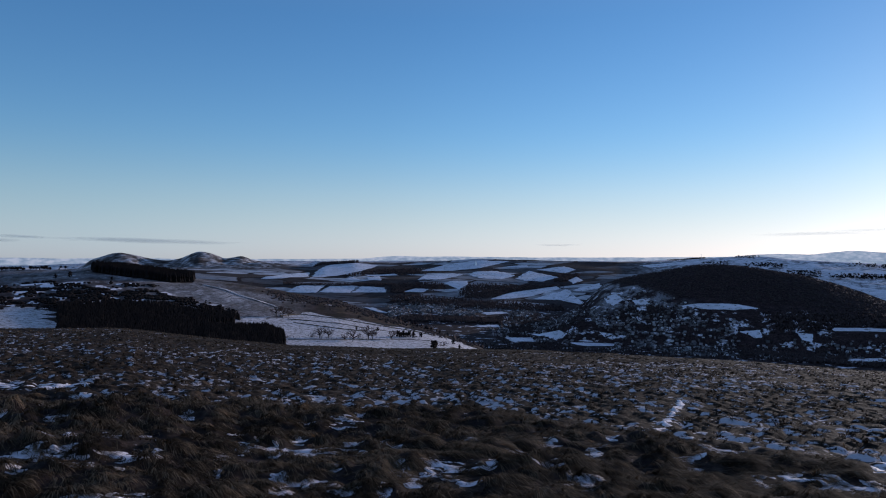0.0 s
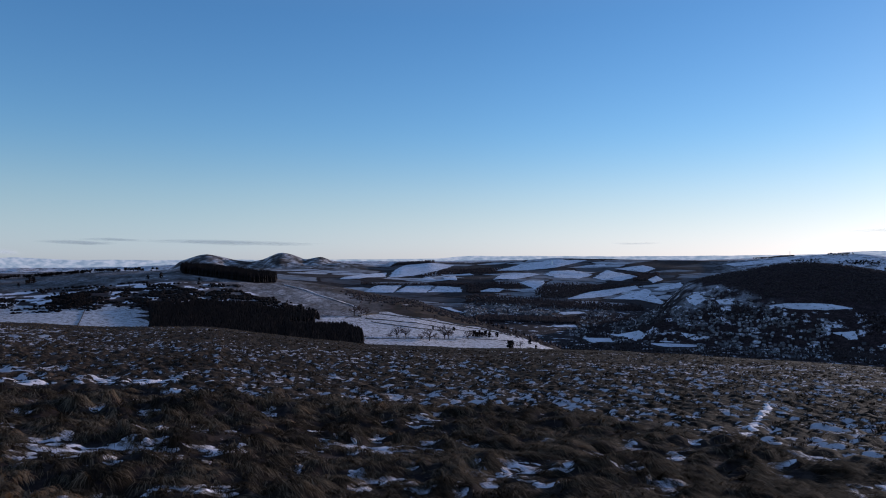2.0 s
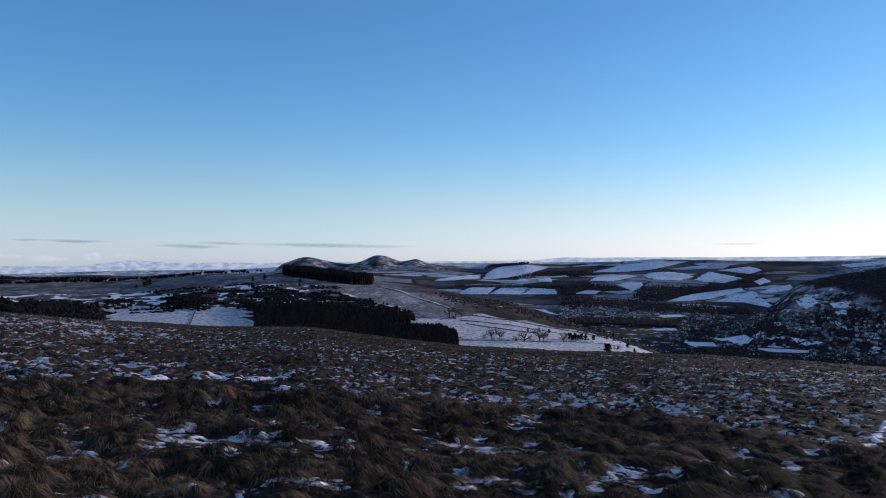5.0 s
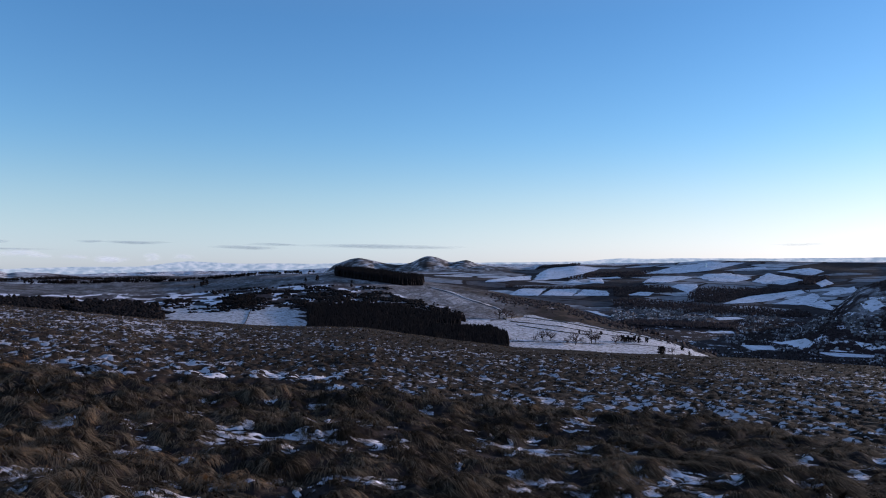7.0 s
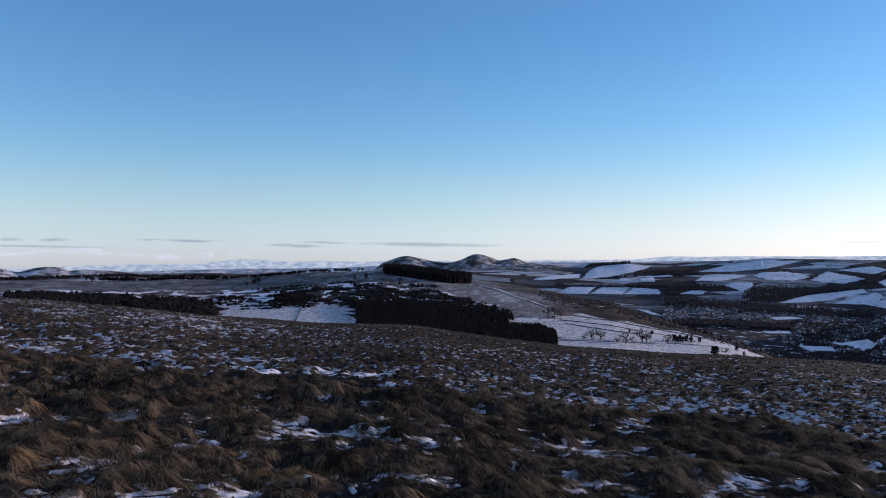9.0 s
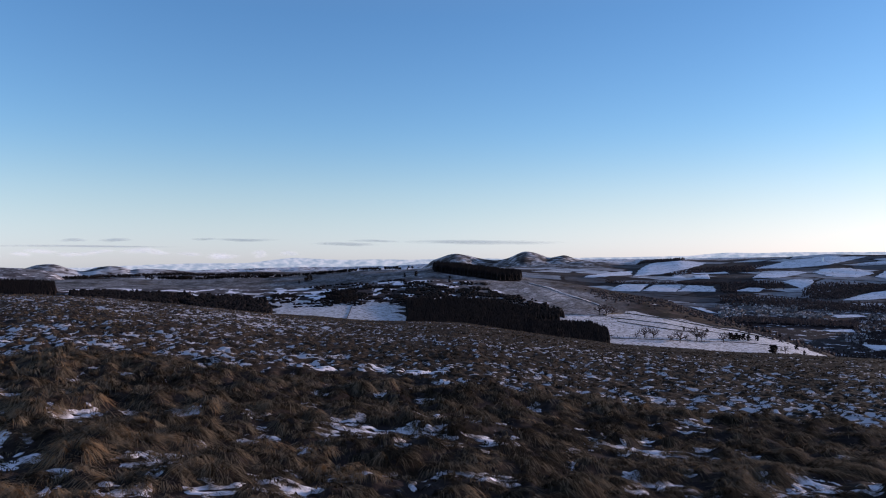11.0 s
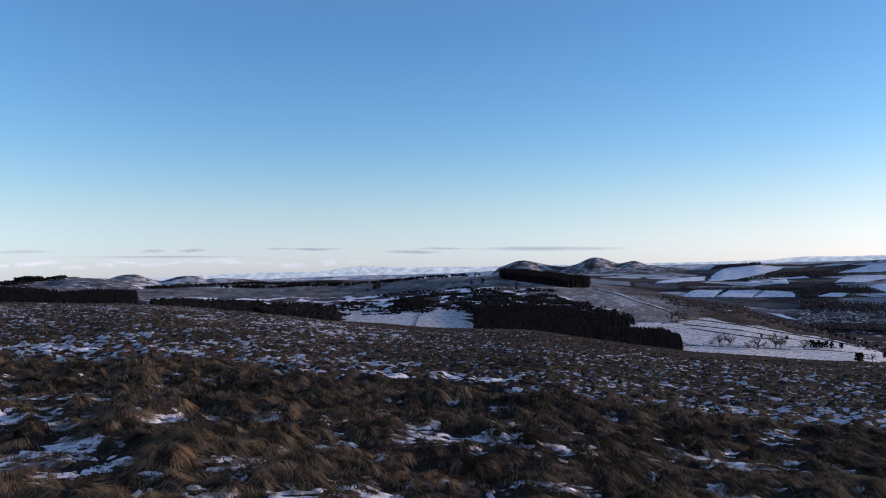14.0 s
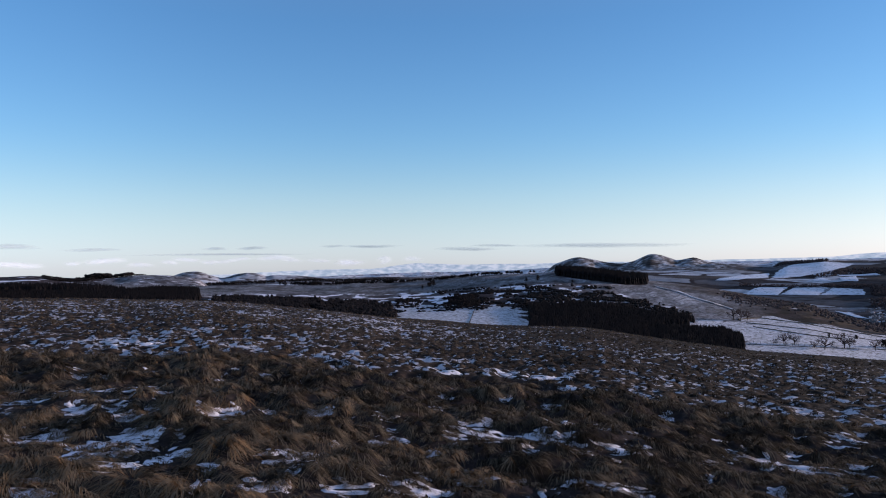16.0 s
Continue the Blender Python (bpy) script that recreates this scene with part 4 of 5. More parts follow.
def joined(shapes, a, r, heights, rnd, girth=1.0):
    """Many trees as one mesh's arrays."""
    x, y, z = spot(a, r)
    pick = rnd.randint(0, len(shapes), len(a))
    turn = rnd.uniform(0, 6.283, len(a))
    wide = heights * girth * rnd.uniform(0.8, 1.25, len(a))
    points, faces, base = [], [], 0
    for k, (p, f) in enumerate(shapes):
        chosen = np.nonzero(pick == k)[0]
        c, s = np.cos(turn[chosen])[:, None], np.sin(turn[chosen])[:, None]
        w = wide[chosen][:, None]
        px = x[chosen][:, None] + (p[:, 0] * c - p[:, 1] * s) * w
        py = y[chosen][:, None] + (p[:, 0] * s + p[:, 1] * c) * w
        pz = z[chosen][:, None] + p[:, 2] * heights[chosen][:, None]
        points.append(np.stack([px, py, pz], -1).reshape(-1, 3))
        faces.append((f[None] + base + (np.arange(len(chosen)) * len(p))[:, None, None]).reshape(-1, 3))
        base += len(chosen) * len(p)
    return np.vstack(points), np.vstack(faces)


tree_rnd = np.random.RandomState(11)
CONIFERS = [conifer_shape(tree_rnd) for _ in range(6)]
BROADLEAVES = [broadleaf_shape(tree_rnd) for _ in range(6)]
THICKET = [thicket_shape(tree_rnd) for _ in range(6)]
CROWNS = [spindle_shape(tree_rnd) for _ in range(8)]


def woodland(corners, spacing, height, label, shapes=CONIFERS, material=NEEDLES, girth=1.0, name="plantation", ragged=0.5, gaps=0.0):
    rnd = np.random.RandomState(int(abs(corners[0][0]) * 100))
    a, r = scatter(corners, spacing, rnd, ragged)
    if name == "bare_woodland":
        stand = open_view(a, r)
        a, r = a[stand], r[stand]
    if gaps:
        stand = fractal(a / 0.55 + 4, r / 14 + 2, 3) > gaps
        a, r = a[stand], r[stand]
    heights = height * rnd.uniform(0.93, 1.03, len(a)) * (0.9 + 0.2 * fractal(a * 2.2, r / 25, 2))
    p, f = joined(shapes, a, r, heights, rnd, girth)
    me = mesh_of(name, p, f, 3, material, smooth=False)
    tagged(new(name, me), label, "woodland", kind="stuff")


SPRUCE = "dense dark spruce plantation on the hillside"
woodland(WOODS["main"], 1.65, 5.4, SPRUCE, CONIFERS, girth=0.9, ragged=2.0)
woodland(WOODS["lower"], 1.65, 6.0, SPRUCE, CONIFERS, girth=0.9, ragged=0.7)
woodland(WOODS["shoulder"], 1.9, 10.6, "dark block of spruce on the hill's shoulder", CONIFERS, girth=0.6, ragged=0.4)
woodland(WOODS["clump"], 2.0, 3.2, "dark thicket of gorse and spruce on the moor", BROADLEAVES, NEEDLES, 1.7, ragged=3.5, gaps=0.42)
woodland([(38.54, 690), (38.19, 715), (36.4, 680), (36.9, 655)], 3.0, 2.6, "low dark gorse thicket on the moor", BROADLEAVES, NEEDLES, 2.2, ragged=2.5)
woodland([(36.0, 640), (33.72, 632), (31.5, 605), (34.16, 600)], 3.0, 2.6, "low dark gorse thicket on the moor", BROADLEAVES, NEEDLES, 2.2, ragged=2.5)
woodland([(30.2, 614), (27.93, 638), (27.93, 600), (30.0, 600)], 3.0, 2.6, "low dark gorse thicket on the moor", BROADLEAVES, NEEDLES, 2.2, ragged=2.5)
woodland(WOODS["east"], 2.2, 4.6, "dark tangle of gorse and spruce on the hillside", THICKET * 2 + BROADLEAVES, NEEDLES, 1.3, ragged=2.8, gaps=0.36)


def moor_scrub(outline, thick, height, label):
    """Low dark heather and gorse in broken bands along the slope."""
    rnd = np.random.RandomState(int(outline[0][1]))
    a, r = scatter(outline, 2.4, rnd, 1.0)
    keep = (fractal(a / 1.1 + 20, r / 11, 3) > thick) & (fractal(a / 1.7 + 3, r / 28, 2) > thick - 0.07)
    a, r = a[keep], r[keep]
    p, f = joined(THICKET, a, r, height * rnd.uniform(0.6, 1.3, len(a)), rnd, 3.8)
    tagged(new("moor_scrub", mesh_of("moor_scrub", p, f, 3, NEEDLES, smooth=False)), label, "scrub", kind="stuff")


moor_scrub([(38.5, 760), (33, 800), (27, 790), (20, 760), (19, 690), (28, 600), (38.5, 590)], 0.505, 1.3, "bands of low dark heather and gorse on the snowy moor")
moor_scrub([(29.5, 588), (29, 700), (24.8, 735), (21, 722), (18.4, 676), (15.9, 622), (16.2, 590), (20, 598), (24, 612)], 0.405, 1.4, "ragged dark scrub above the plantation")
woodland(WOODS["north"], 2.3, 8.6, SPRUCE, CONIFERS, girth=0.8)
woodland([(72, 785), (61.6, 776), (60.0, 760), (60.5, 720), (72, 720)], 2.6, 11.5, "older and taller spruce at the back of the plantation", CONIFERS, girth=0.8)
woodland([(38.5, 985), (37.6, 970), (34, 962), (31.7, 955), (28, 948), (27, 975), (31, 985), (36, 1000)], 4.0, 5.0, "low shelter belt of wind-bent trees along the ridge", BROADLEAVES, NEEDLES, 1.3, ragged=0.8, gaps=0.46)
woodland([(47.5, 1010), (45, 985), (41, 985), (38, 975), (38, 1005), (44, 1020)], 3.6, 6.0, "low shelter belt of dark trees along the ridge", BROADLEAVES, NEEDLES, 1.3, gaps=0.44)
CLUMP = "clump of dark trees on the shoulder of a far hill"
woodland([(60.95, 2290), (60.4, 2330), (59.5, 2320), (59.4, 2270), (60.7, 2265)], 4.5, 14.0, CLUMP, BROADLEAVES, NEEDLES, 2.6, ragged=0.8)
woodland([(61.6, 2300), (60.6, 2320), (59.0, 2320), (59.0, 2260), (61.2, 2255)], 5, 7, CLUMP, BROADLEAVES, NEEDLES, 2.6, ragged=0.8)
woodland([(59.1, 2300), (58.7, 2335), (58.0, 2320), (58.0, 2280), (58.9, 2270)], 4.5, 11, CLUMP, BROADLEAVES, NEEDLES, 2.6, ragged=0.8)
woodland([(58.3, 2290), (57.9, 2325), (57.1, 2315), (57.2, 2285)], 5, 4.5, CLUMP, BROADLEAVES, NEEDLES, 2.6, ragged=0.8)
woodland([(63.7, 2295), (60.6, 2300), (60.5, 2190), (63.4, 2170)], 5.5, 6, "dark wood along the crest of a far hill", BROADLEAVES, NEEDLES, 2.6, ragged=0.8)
woodland([(53, 2900), (45, 3300), (38, 3400), (38, 3300), (45, 3150), (53, 2750)], 16, 13, "distant dark wood on a rise", BROADLEAVES, NEEDLES, 1.7)
FAR_STRIP = "dark strip of wood between far snowy fields"
for outline in (
        [(-17.0, 4240), (-19.9, 4200), (-19.8, 3920), (-18.4, 4080)], [(-22.0, 3960), (-23.6, 4000), (-23.5, 3925), (-22.2, 3900)],
        [(-22.7, 3740), (-25.3, 3770), (-25.2, 3690), (-24.0, 3650), (-22.9, 3670)], [(-25.4, 3540), (-26.3, 3590), (-27.5, 3500), (-27.7, 3390), (-26.4, 3380)],
        [(-28.0, 3450), (-31.5, 3540), (-33, 3480), (-31.5, 3420), (-29.0, 3370)], [(-29.2, 3850), (-32.5, 3930), (-32.5, 3870), (-30.5, 3800)], [(-19.6, 3840), (-21.5, 3790), (-21.4, 3740), (-19.8, 3780)]):
    woodland(outline, 11, 9, FAR_STRIP, BROADLEAVES, NEEDLES, 2.0, ragged=2.0)
BARE = "leafless grey-brown woodland in the valley"
for outline, spacing, height in (
        ([(10.14, 3881), (9.49, 3949), (6.64, 3950), (6.86, 3868), (9.27, 3838)], 11, 11),
        ([(8.17, 3285), (5.53, 3575), (2.86, 3627), (-0.27, 3661), (1.07, 3474), (4.19, 3390), (5.97, 3358)], 13, 10),
        ([(4.18, 3019), (1.06, 3114), (-0.29, 3025), (3.73, 2851)], 11, 10),
        ([(-8.63, 3314), (-8.93, 3456), (-10.45, 3478), (-10.67, 3343), (-9.59, 3205)], 10, 13),
        ([(-1.27, 3044), (-2.07, 3061), (-9.59, 3139), (-7.84, 3042), (-3.87, 2772), (-1.63, 2798)], 11, 10),
        ([(3.7, 2290), (1.03, 2295), (-4.32, 2311), (-4.77, 2183), (2.81, 2190)], 9, 11),
        ([(-13.67, 2009), (-18.02, 1977), (-18.02, 1941), (-13.89, 1939)], 9, 10),
        ([(-23.86, 1956), (-26.42, 1970), (-33, 2069), (-33, 1971), (-25.7, 1893)], 9, 11),
        ([(-20.8, 1822), (-25.7, 1828), (-33, 1763), (-33, 1635), (-25.7, 1622)], 11, 10),
        ([(12.49, 3049), (3.74, 3084), (3.74, 3046), (12.49, 3022)], 8, 8),
        ([(4.17, 2823), (-9.6, 2612), (-9.6, 2522), (-3.43, 2530), (3.72, 2666)], 12, 10),
        ([(9, 1250), (-12, 1250), (-12, 1560), (9, 1900)], 17, 8),
        ([(2, 740), (-12, 700), (-12, 1200), (6, 1200)], 15, 6),
        ([(-4, 2420), (-11.5, 2300), (-11.5, 1600), (-5, 1700)], 14, 7),
        ([(-11.5, 2000), (-33, 1900), (-33, 1600), (-11.5, 1600)], 17, 7)):
    woodland(outline, spacing * 0.55, height * 0.75, BARE, CROWNS, TWIGS, 1.3, "bare_woodland", ragged=2.5)
woodland([(-17.5, 2060), (-16.0, 2140), (-12.6, 2330), (-14, 2360), (-19, 2370), (-26, 2370), (-34, 2370), (-34, 2080), (-24, 2030)], 6.5, 3.5, "dark heather and birch clothing the whole hill", CROWNS, SHADED_TWIGS, 3.0, "hillside_wood")
woodland([(14, 820), (8, 790), (3, 735), (-3, 690), (-3, 640), (4, 690), (9, 720), (13, 740)], 3.4, 1.2, "brown scrub along the ridge", THICKET, SHADED_TWIGS, 4.0, "ridge_scrub", ragged=2.0, gaps=0.4)


def limb(points, faces, start, way, length, thick, rnd, depth):
    """A tapering bough that forks until it is a twig."""
    way = way / np.linalg.norm(way)
    end = start + way * length
    side = np.cross(way, (0.3, 0.2, 1.0))
    side /= np.linalg.norm(side)
    other = np.cross(way, side)
    base = len(points)
    for at, w in ((start, thick), (end, thick * 0.6)):
        for k in range(3):
            points.append(at + (side * math.cos(2.094 * k) + other * math.sin(2.094 * k)) * w)
    for k in range(3):
        a, b = base + k, base + (k + 1) % 3
        faces += [(a, b, b + 3), (a, b + 3, a + 3)]
    if depth:
        for _ in range(3 if depth > 1 else 4):
            turn = way + rnd.normal(0, 0.55, 3) + np.array((0, 0, 0.12))
            limb(points, faces, start + way * length * rnd.uniform(0.6, 1.0), turn, length * rnd.uniform(0.55, 0.8), thick * 0.55, rnd, depth - 1)


def bare_tree(height, seed):
    """A leafless tree: trunk with its main boughs, and a crown of finer twigs."""
    rnd = np.random.RandomState(seed)
    tree = new("bare_tree")
    points, faces = [], []
    limb(points, faces, np.array((0, 0, -0.3)), np.array((0.05, 0, 1.0)), height * 0.3, height * 0.035, rnd, 0)
    part("trunk", mesh_of("trunk", np.array(points), faces, 3, BARK), tree)
    points, faces = [], []
    for k in range(8):
        way = np.array((math.cos(k * 0.79 + rnd.uniform(0, 1)), math.sin(k * 0.79), rnd.uniform(0.3, 1.5)))
        limb(points, faces, np.array((0.015 * height, 0, height * rnd.uniform(0.2, 0.3))), way, height * 0.27, height * 0.026, rnd, 3)
    part("crown", mesh_of("crown", np.array(points), faces, 3, TWIGS), tree, "fine bare twigs")
    return tagged(tree, "leafless rounded tree standing on the snowy slope", "tree", "hillside trees")


def evergreen_tree(height, seed):
    """A dense dark tree: short trunk and a crown of many uneven clumps."""
    rnd = np.random.RandomState(seed)
    tree = new("evergreen_tree")
    points, faces = [], []
    limb(points, faces, np.array((0, 0, -0.3)), np.array((0, 0, 1.0)), height * 0.5, height * 0.03, rnd, 0)
    part("trunk", mesh_of("trunk", np.array(points), faces, 3, BARK), tree)
    p, f = broadleaf_shape(rnd, 46)
    p[:, 2] = 0.08 + (p[:, 2] - 0.25) * 1.3
    part("crown", mesh_of("crown", p * height * np.array((1.35, 1.35, 1)), f, 3, NEEDLES, False), tree, "dense dark foliage")
    return tagged(tree, "dense dark tree on the open snowy hillside", "tree", "hillside evergreens")


def place(thing, a, r, turn=0.0, size=1.0):
    x, y, z = spot(a, r)
    thing.matrix_basis = pose(float(x), float(y), float(z), 0, 0, turn) @ Matrix.Scale(size, 4)
    return thing


place(bare_tree(11.0, 3), 9.63, 519)
bare = [bare_tree(10.5, s) for s in (5, 8)]
place(bare[0], 8.96, 523), place(bare[1], 7.03, 519, 40, 1.15)
for k, (a, r, size) in enumerate(((7.7, 519, 0.6), (5.83, 544, 1.2), (3.96, 555, 1.0), (12.92, 618, 1.0), (12.43, 615, 1.2), (12.0, 622, 0.9), (-0.14, 554, 0.7), (5.5, 548, 0.8), (10.2, 515, 0.5))):
    x, y, z = spot(a, r)
    copy_thing(bare[k % 2], pose(float(x), float(y), float(z), 0, 0, 77 * k) @ Matrix.Scale(size, 4))
spruce = evergreen_tree(8.0, 4)
place(spruce, 3.51, 574, 0, 0.9)
for k, (a, r, size) in enumerate(((3.3, 577, 0.8), (3.07, 579, 1.0), (2.85, 582, 0.8), (2.6, 587, 0.9), (2.3, 585, 0.9), (1.7, 599, 0.8), (0.75, 534, 1.0), (0.5, 536, 1.05), (0.62, 530, 0.8), (-0.88, 602, 0.7), (-1.35, 575, 0.6),
                                  (6.76, 585, 0.5), (5.11, 600, 0.6), (28.16, 818, 0.8), (27.26, 817, 1.1), (24.58, 800, 0.6), (35.71, 863, 1.1), (35.5, 866, 1.2), (35.9, 860, 0.9), (36.37, 841, 0.7))):
    x, y, z = spot(a, r)
    copy_thing(spruce, pose(float(x), float(y), float(z), 0, 0, 61 * k) @ Matrix.Scale(size, 4))


# ---- drystone walls ----
def field_wall(stretch, height=1.3, thick=0.7, name="field_wall", material=STONE, label="low grey drystone wall across the snowy slope", group="field walls"):
    """A drystone wall that follows the ground between a few turning points."""
    rnd = np.random.RandomState(int(stretch[0][1]))
    pts = np.array([spot(a, r)[:2] for a, r in stretch])
    lengths = np.concatenate([[0], np.cumsum(np.hypot(*np.diff(pts, axis=0).T))])
    where = np.arange(0, lengths[-1], 2.5)
    line = np.stack([np.interp(where, lengths, pts[:, k]) for k in (0, 1)], -1)
    way = np.gradient(line, axis=0)
    way /= np.linalg.norm(way, axis=1)[:, None]
    side = np.stack([-way[:, 1], way[:, 0]], -1) * thick / 2
    z = ground(line[:, 0], line[:, 1])
    top = z + height * rnd.uniform(0.7, 1.1, len(z))
    rows = [np.column_stack([line + side * w, h]) for w, h in ((1.2, z - 0.5), (0.75, top), (-0.75, top), (-1.2, z - 0.5))]
    n = len(line)
    faces = []
    for k in range(3):
        i = k * n + np.arange(n - 1)
        faces.append(np.stack([i, i + 1, i + 1 + n, i + n], -1))
    me = mesh_of(name, np.vstack(rows), np.vstack(faces), 4, material, False)
    tagged(new(name, me), label, name.split("_")[1], group)


field_wall([(12.52, 611), (8.06, 648), (3.6, 672), (-0.5, 672)], 0.7)
field_wall([(12.0, 500), (8.0, 520), (4.0, 560), (0.0, 590)], 1.0)


def turf_bank(stretch):
    """A low grassy terrace edge along the slope, white above and brown below."""
    field_wall(stretch, 1.05, 1.6, "turf_bank", TURF, "low brown turf bank along the snowy slope", "turf banks")


TURF = plain("turf", (0.085, 0.065, 0.045), 0.4, 0.3)
field_wall([(32.2, 618), (32.75, 500)], 0.9, 0.5, "turf_bank", BARK, "low dark bank dividing the snowy field", "turf banks")
turf_bank([(12.6, 620), (11.1, 643), (9.2, 643), (7.4, 642), (5.6, 646), (3.0, 655), (0.5, 650)])
turf_bank([(12.1, 606), (10.4, 608), (8.5, 607), (6.7, 608), (4.9, 614), (2.5, 622)])
turf_bank([(11.6, 590), (9.6, 583), (8.0, 578), (6.0, 585)])


def fence(stretch, spacing=4.0):
    """Wooden posts with two wires along the foot of a field."""
    pts = np.array([spot(a, r)[:2] for a, r in stretch])
    lengths = np.concatenate([[0], np.cumsum(np.hypot(*np.diff(pts, axis=0).T))])
    where = np.arange(0, lengths[-1], spacing)
    x, y = np.interp(where, lengths, pts[:, 0]), np.interp(where, lengths, pts[:, 1])
    z = ground(x, y)
    line = new("fence")
    line.matrix_basis = pose(float(x[0]), float(y[0]), float(z[0]))
    bm = bmesh.new()
    bmesh.ops.create_cone(bm, segments=6, radius1=0.11, radius2=0.09, depth=2.6, cap_ends=True, matrix=Matrix.Translation((0, 0, 0.8)))
    post = from_bmesh("post", bm, BARK)
    for px, py, pz in zip(x - x[0], y - y[0], z - z[0]):
        part("post", post, line).matrix_basis = pose(float(px), float(py), float(pz))
    for up in (1.2, 1.8):
        points, faces = [], []
        places = np.column_stack([x - x[0], y - y[0], z - z[0] + up])
        for p, q in zip(places, places[1:]):
            limb(points, faces, p, q - p, float(np.linalg.norm(q - p)), 0.02, None, 0)
        part("wire", mesh_of("wire", np.array(points), faces, 3, STEEL), line, "grey fence wire")
    tagged(line, "weathered post and wire fence across the snowy slope", "fence")


fence([(12.5, 508), (10.4, 511), (8.5, 519), (6.7, 533), (4.9, 546)])


# ---- the town ----
def house(wide, deep, eaves, ridge, seed, roof_material, label):
    """A gabled stone house with a chimney at each end."""
    home = new("house")
    bm = bmesh.new()
    w, d = wide / 2, deep / 2
    low = [bm.verts.new(p) for p in ((-w, -d, -1.5), (w, -d, -1.5), (w, d, -1.5), (-w, d, -1.5))]
    top = [bm.verts.new(p) for p in ((-w, -d, eaves), (w, -d, eaves), (w, d, eaves), (-w, d, eaves))]
    gable = [bm.verts.new((-w, 0, ridge)), bm.verts.new((w, 0, ridge))]
    for f in ((low[0], low[1], top[1], top[0]), (low[2], low[3], top[3], top[2]), (low[1], low[2], top[2], gable[1], top[1]), (low[3], low[0], top[0], gable[0], top[3])):
        bm.faces.new(f)
    part("wall", from_bmesh("wall", bm, HARLING), home)
    bm = bmesh.new()
    o, t = 0.4, 0.35
    for s in (-1, 1):
        v = [bm.verts.new(p) for p in ((-w - o, s * (d + o), eaves - 0.3), (w + o, s * (d + o), eaves - 0.3), (w + o, 0, ridge + 0.05), (-w - o, 0, ridge + 0.05))]
        u = [bm.verts.new(p.co + Vector((0, 0, t))) for p in v]
        for f in ((u[0], u[1], u[2], u[3]), (v[0], v[3], v[2], v[1]), (v[0], v[1], u[1], u[0]), (v[1], v[2], u[2], u[1]), (v[3], v[0], u[0], u[3])):
            bm.faces.new(f if s < 0 else f[::-1])
    part("roof", from_bmesh("roof", bm, roof_material), home)
    for x in (-w + 0.5, w - 0.5):
        bm = bmesh.new()
        bmesh.ops.create_cube(bm, size=1.0, matrix=Matrix.Translation((x, 0, ridge + 0.5)) @ Matrix.Diagonal((0.8, 1.2, 1.8, 1)))
        part("chimney", from_bmesh("chimney", bm, STONE), home)
    return tagged(home, label, "house", "town houses")


SNOWY, BARE_ROOF = "stone house with a snow-covered roof", "stone house with a dark slate roof"
homes = [house(5.2, 4.2, 2.5, 4.1, 1, ROOF_SNOW, SNOWY), house(8.0, 4.2, 2.4, 3.9, 2, FROSTED, "terrace of stone houses under snowy roofs"),
         house(5.2, 4.2, 2.7, 4.4, 3, SLATE, BARE_ROOF), house(6.5, 4.4, 2.4, 3.8, 4, FROSTED, SNOWY)]
town_rnd = np.random.RandomState(21)
first = 0
for outline, count in (([(3.05, 2574), (-2.76, 2632), (-2.98, 2409), (2.82, 2367)], 46), ([(-4.54, 2336), (-9.6, 2405), (-10.13, 1872), (-5.22, 1962)], 40),
                       ([(-11.55, 2023), (-21.19, 1954), (-21.77, 1874), (-11.77, 1858)], 72), ([(-11.77, 1833), (-29.22, 1865), (-33, 1827), (-33, 1677), (-25.7, 1644), (-18.02, 1686)], 105),
                       ([(-11.97, 2199), (-18.01, 2042), (-17.41, 1988), (-12.19, 2022)], 34)):
    a, r = scatter(outline, 18, town_rnd)
    for k in town_rnd.permutation(len(a))[:count]:
        x, y, z = spot(a[k], r[k])
        m = pose(float(x), float(y), float(z), 0, 0, town_rnd.uniform(0, 180))
        if first < 4:
            homes[first].matrix_basis = m
        else:
            copy_thing(homes[town_rnd.choice(4, p=(0.25, 0.3, 0.2, 0.25))], m)
        first += 1


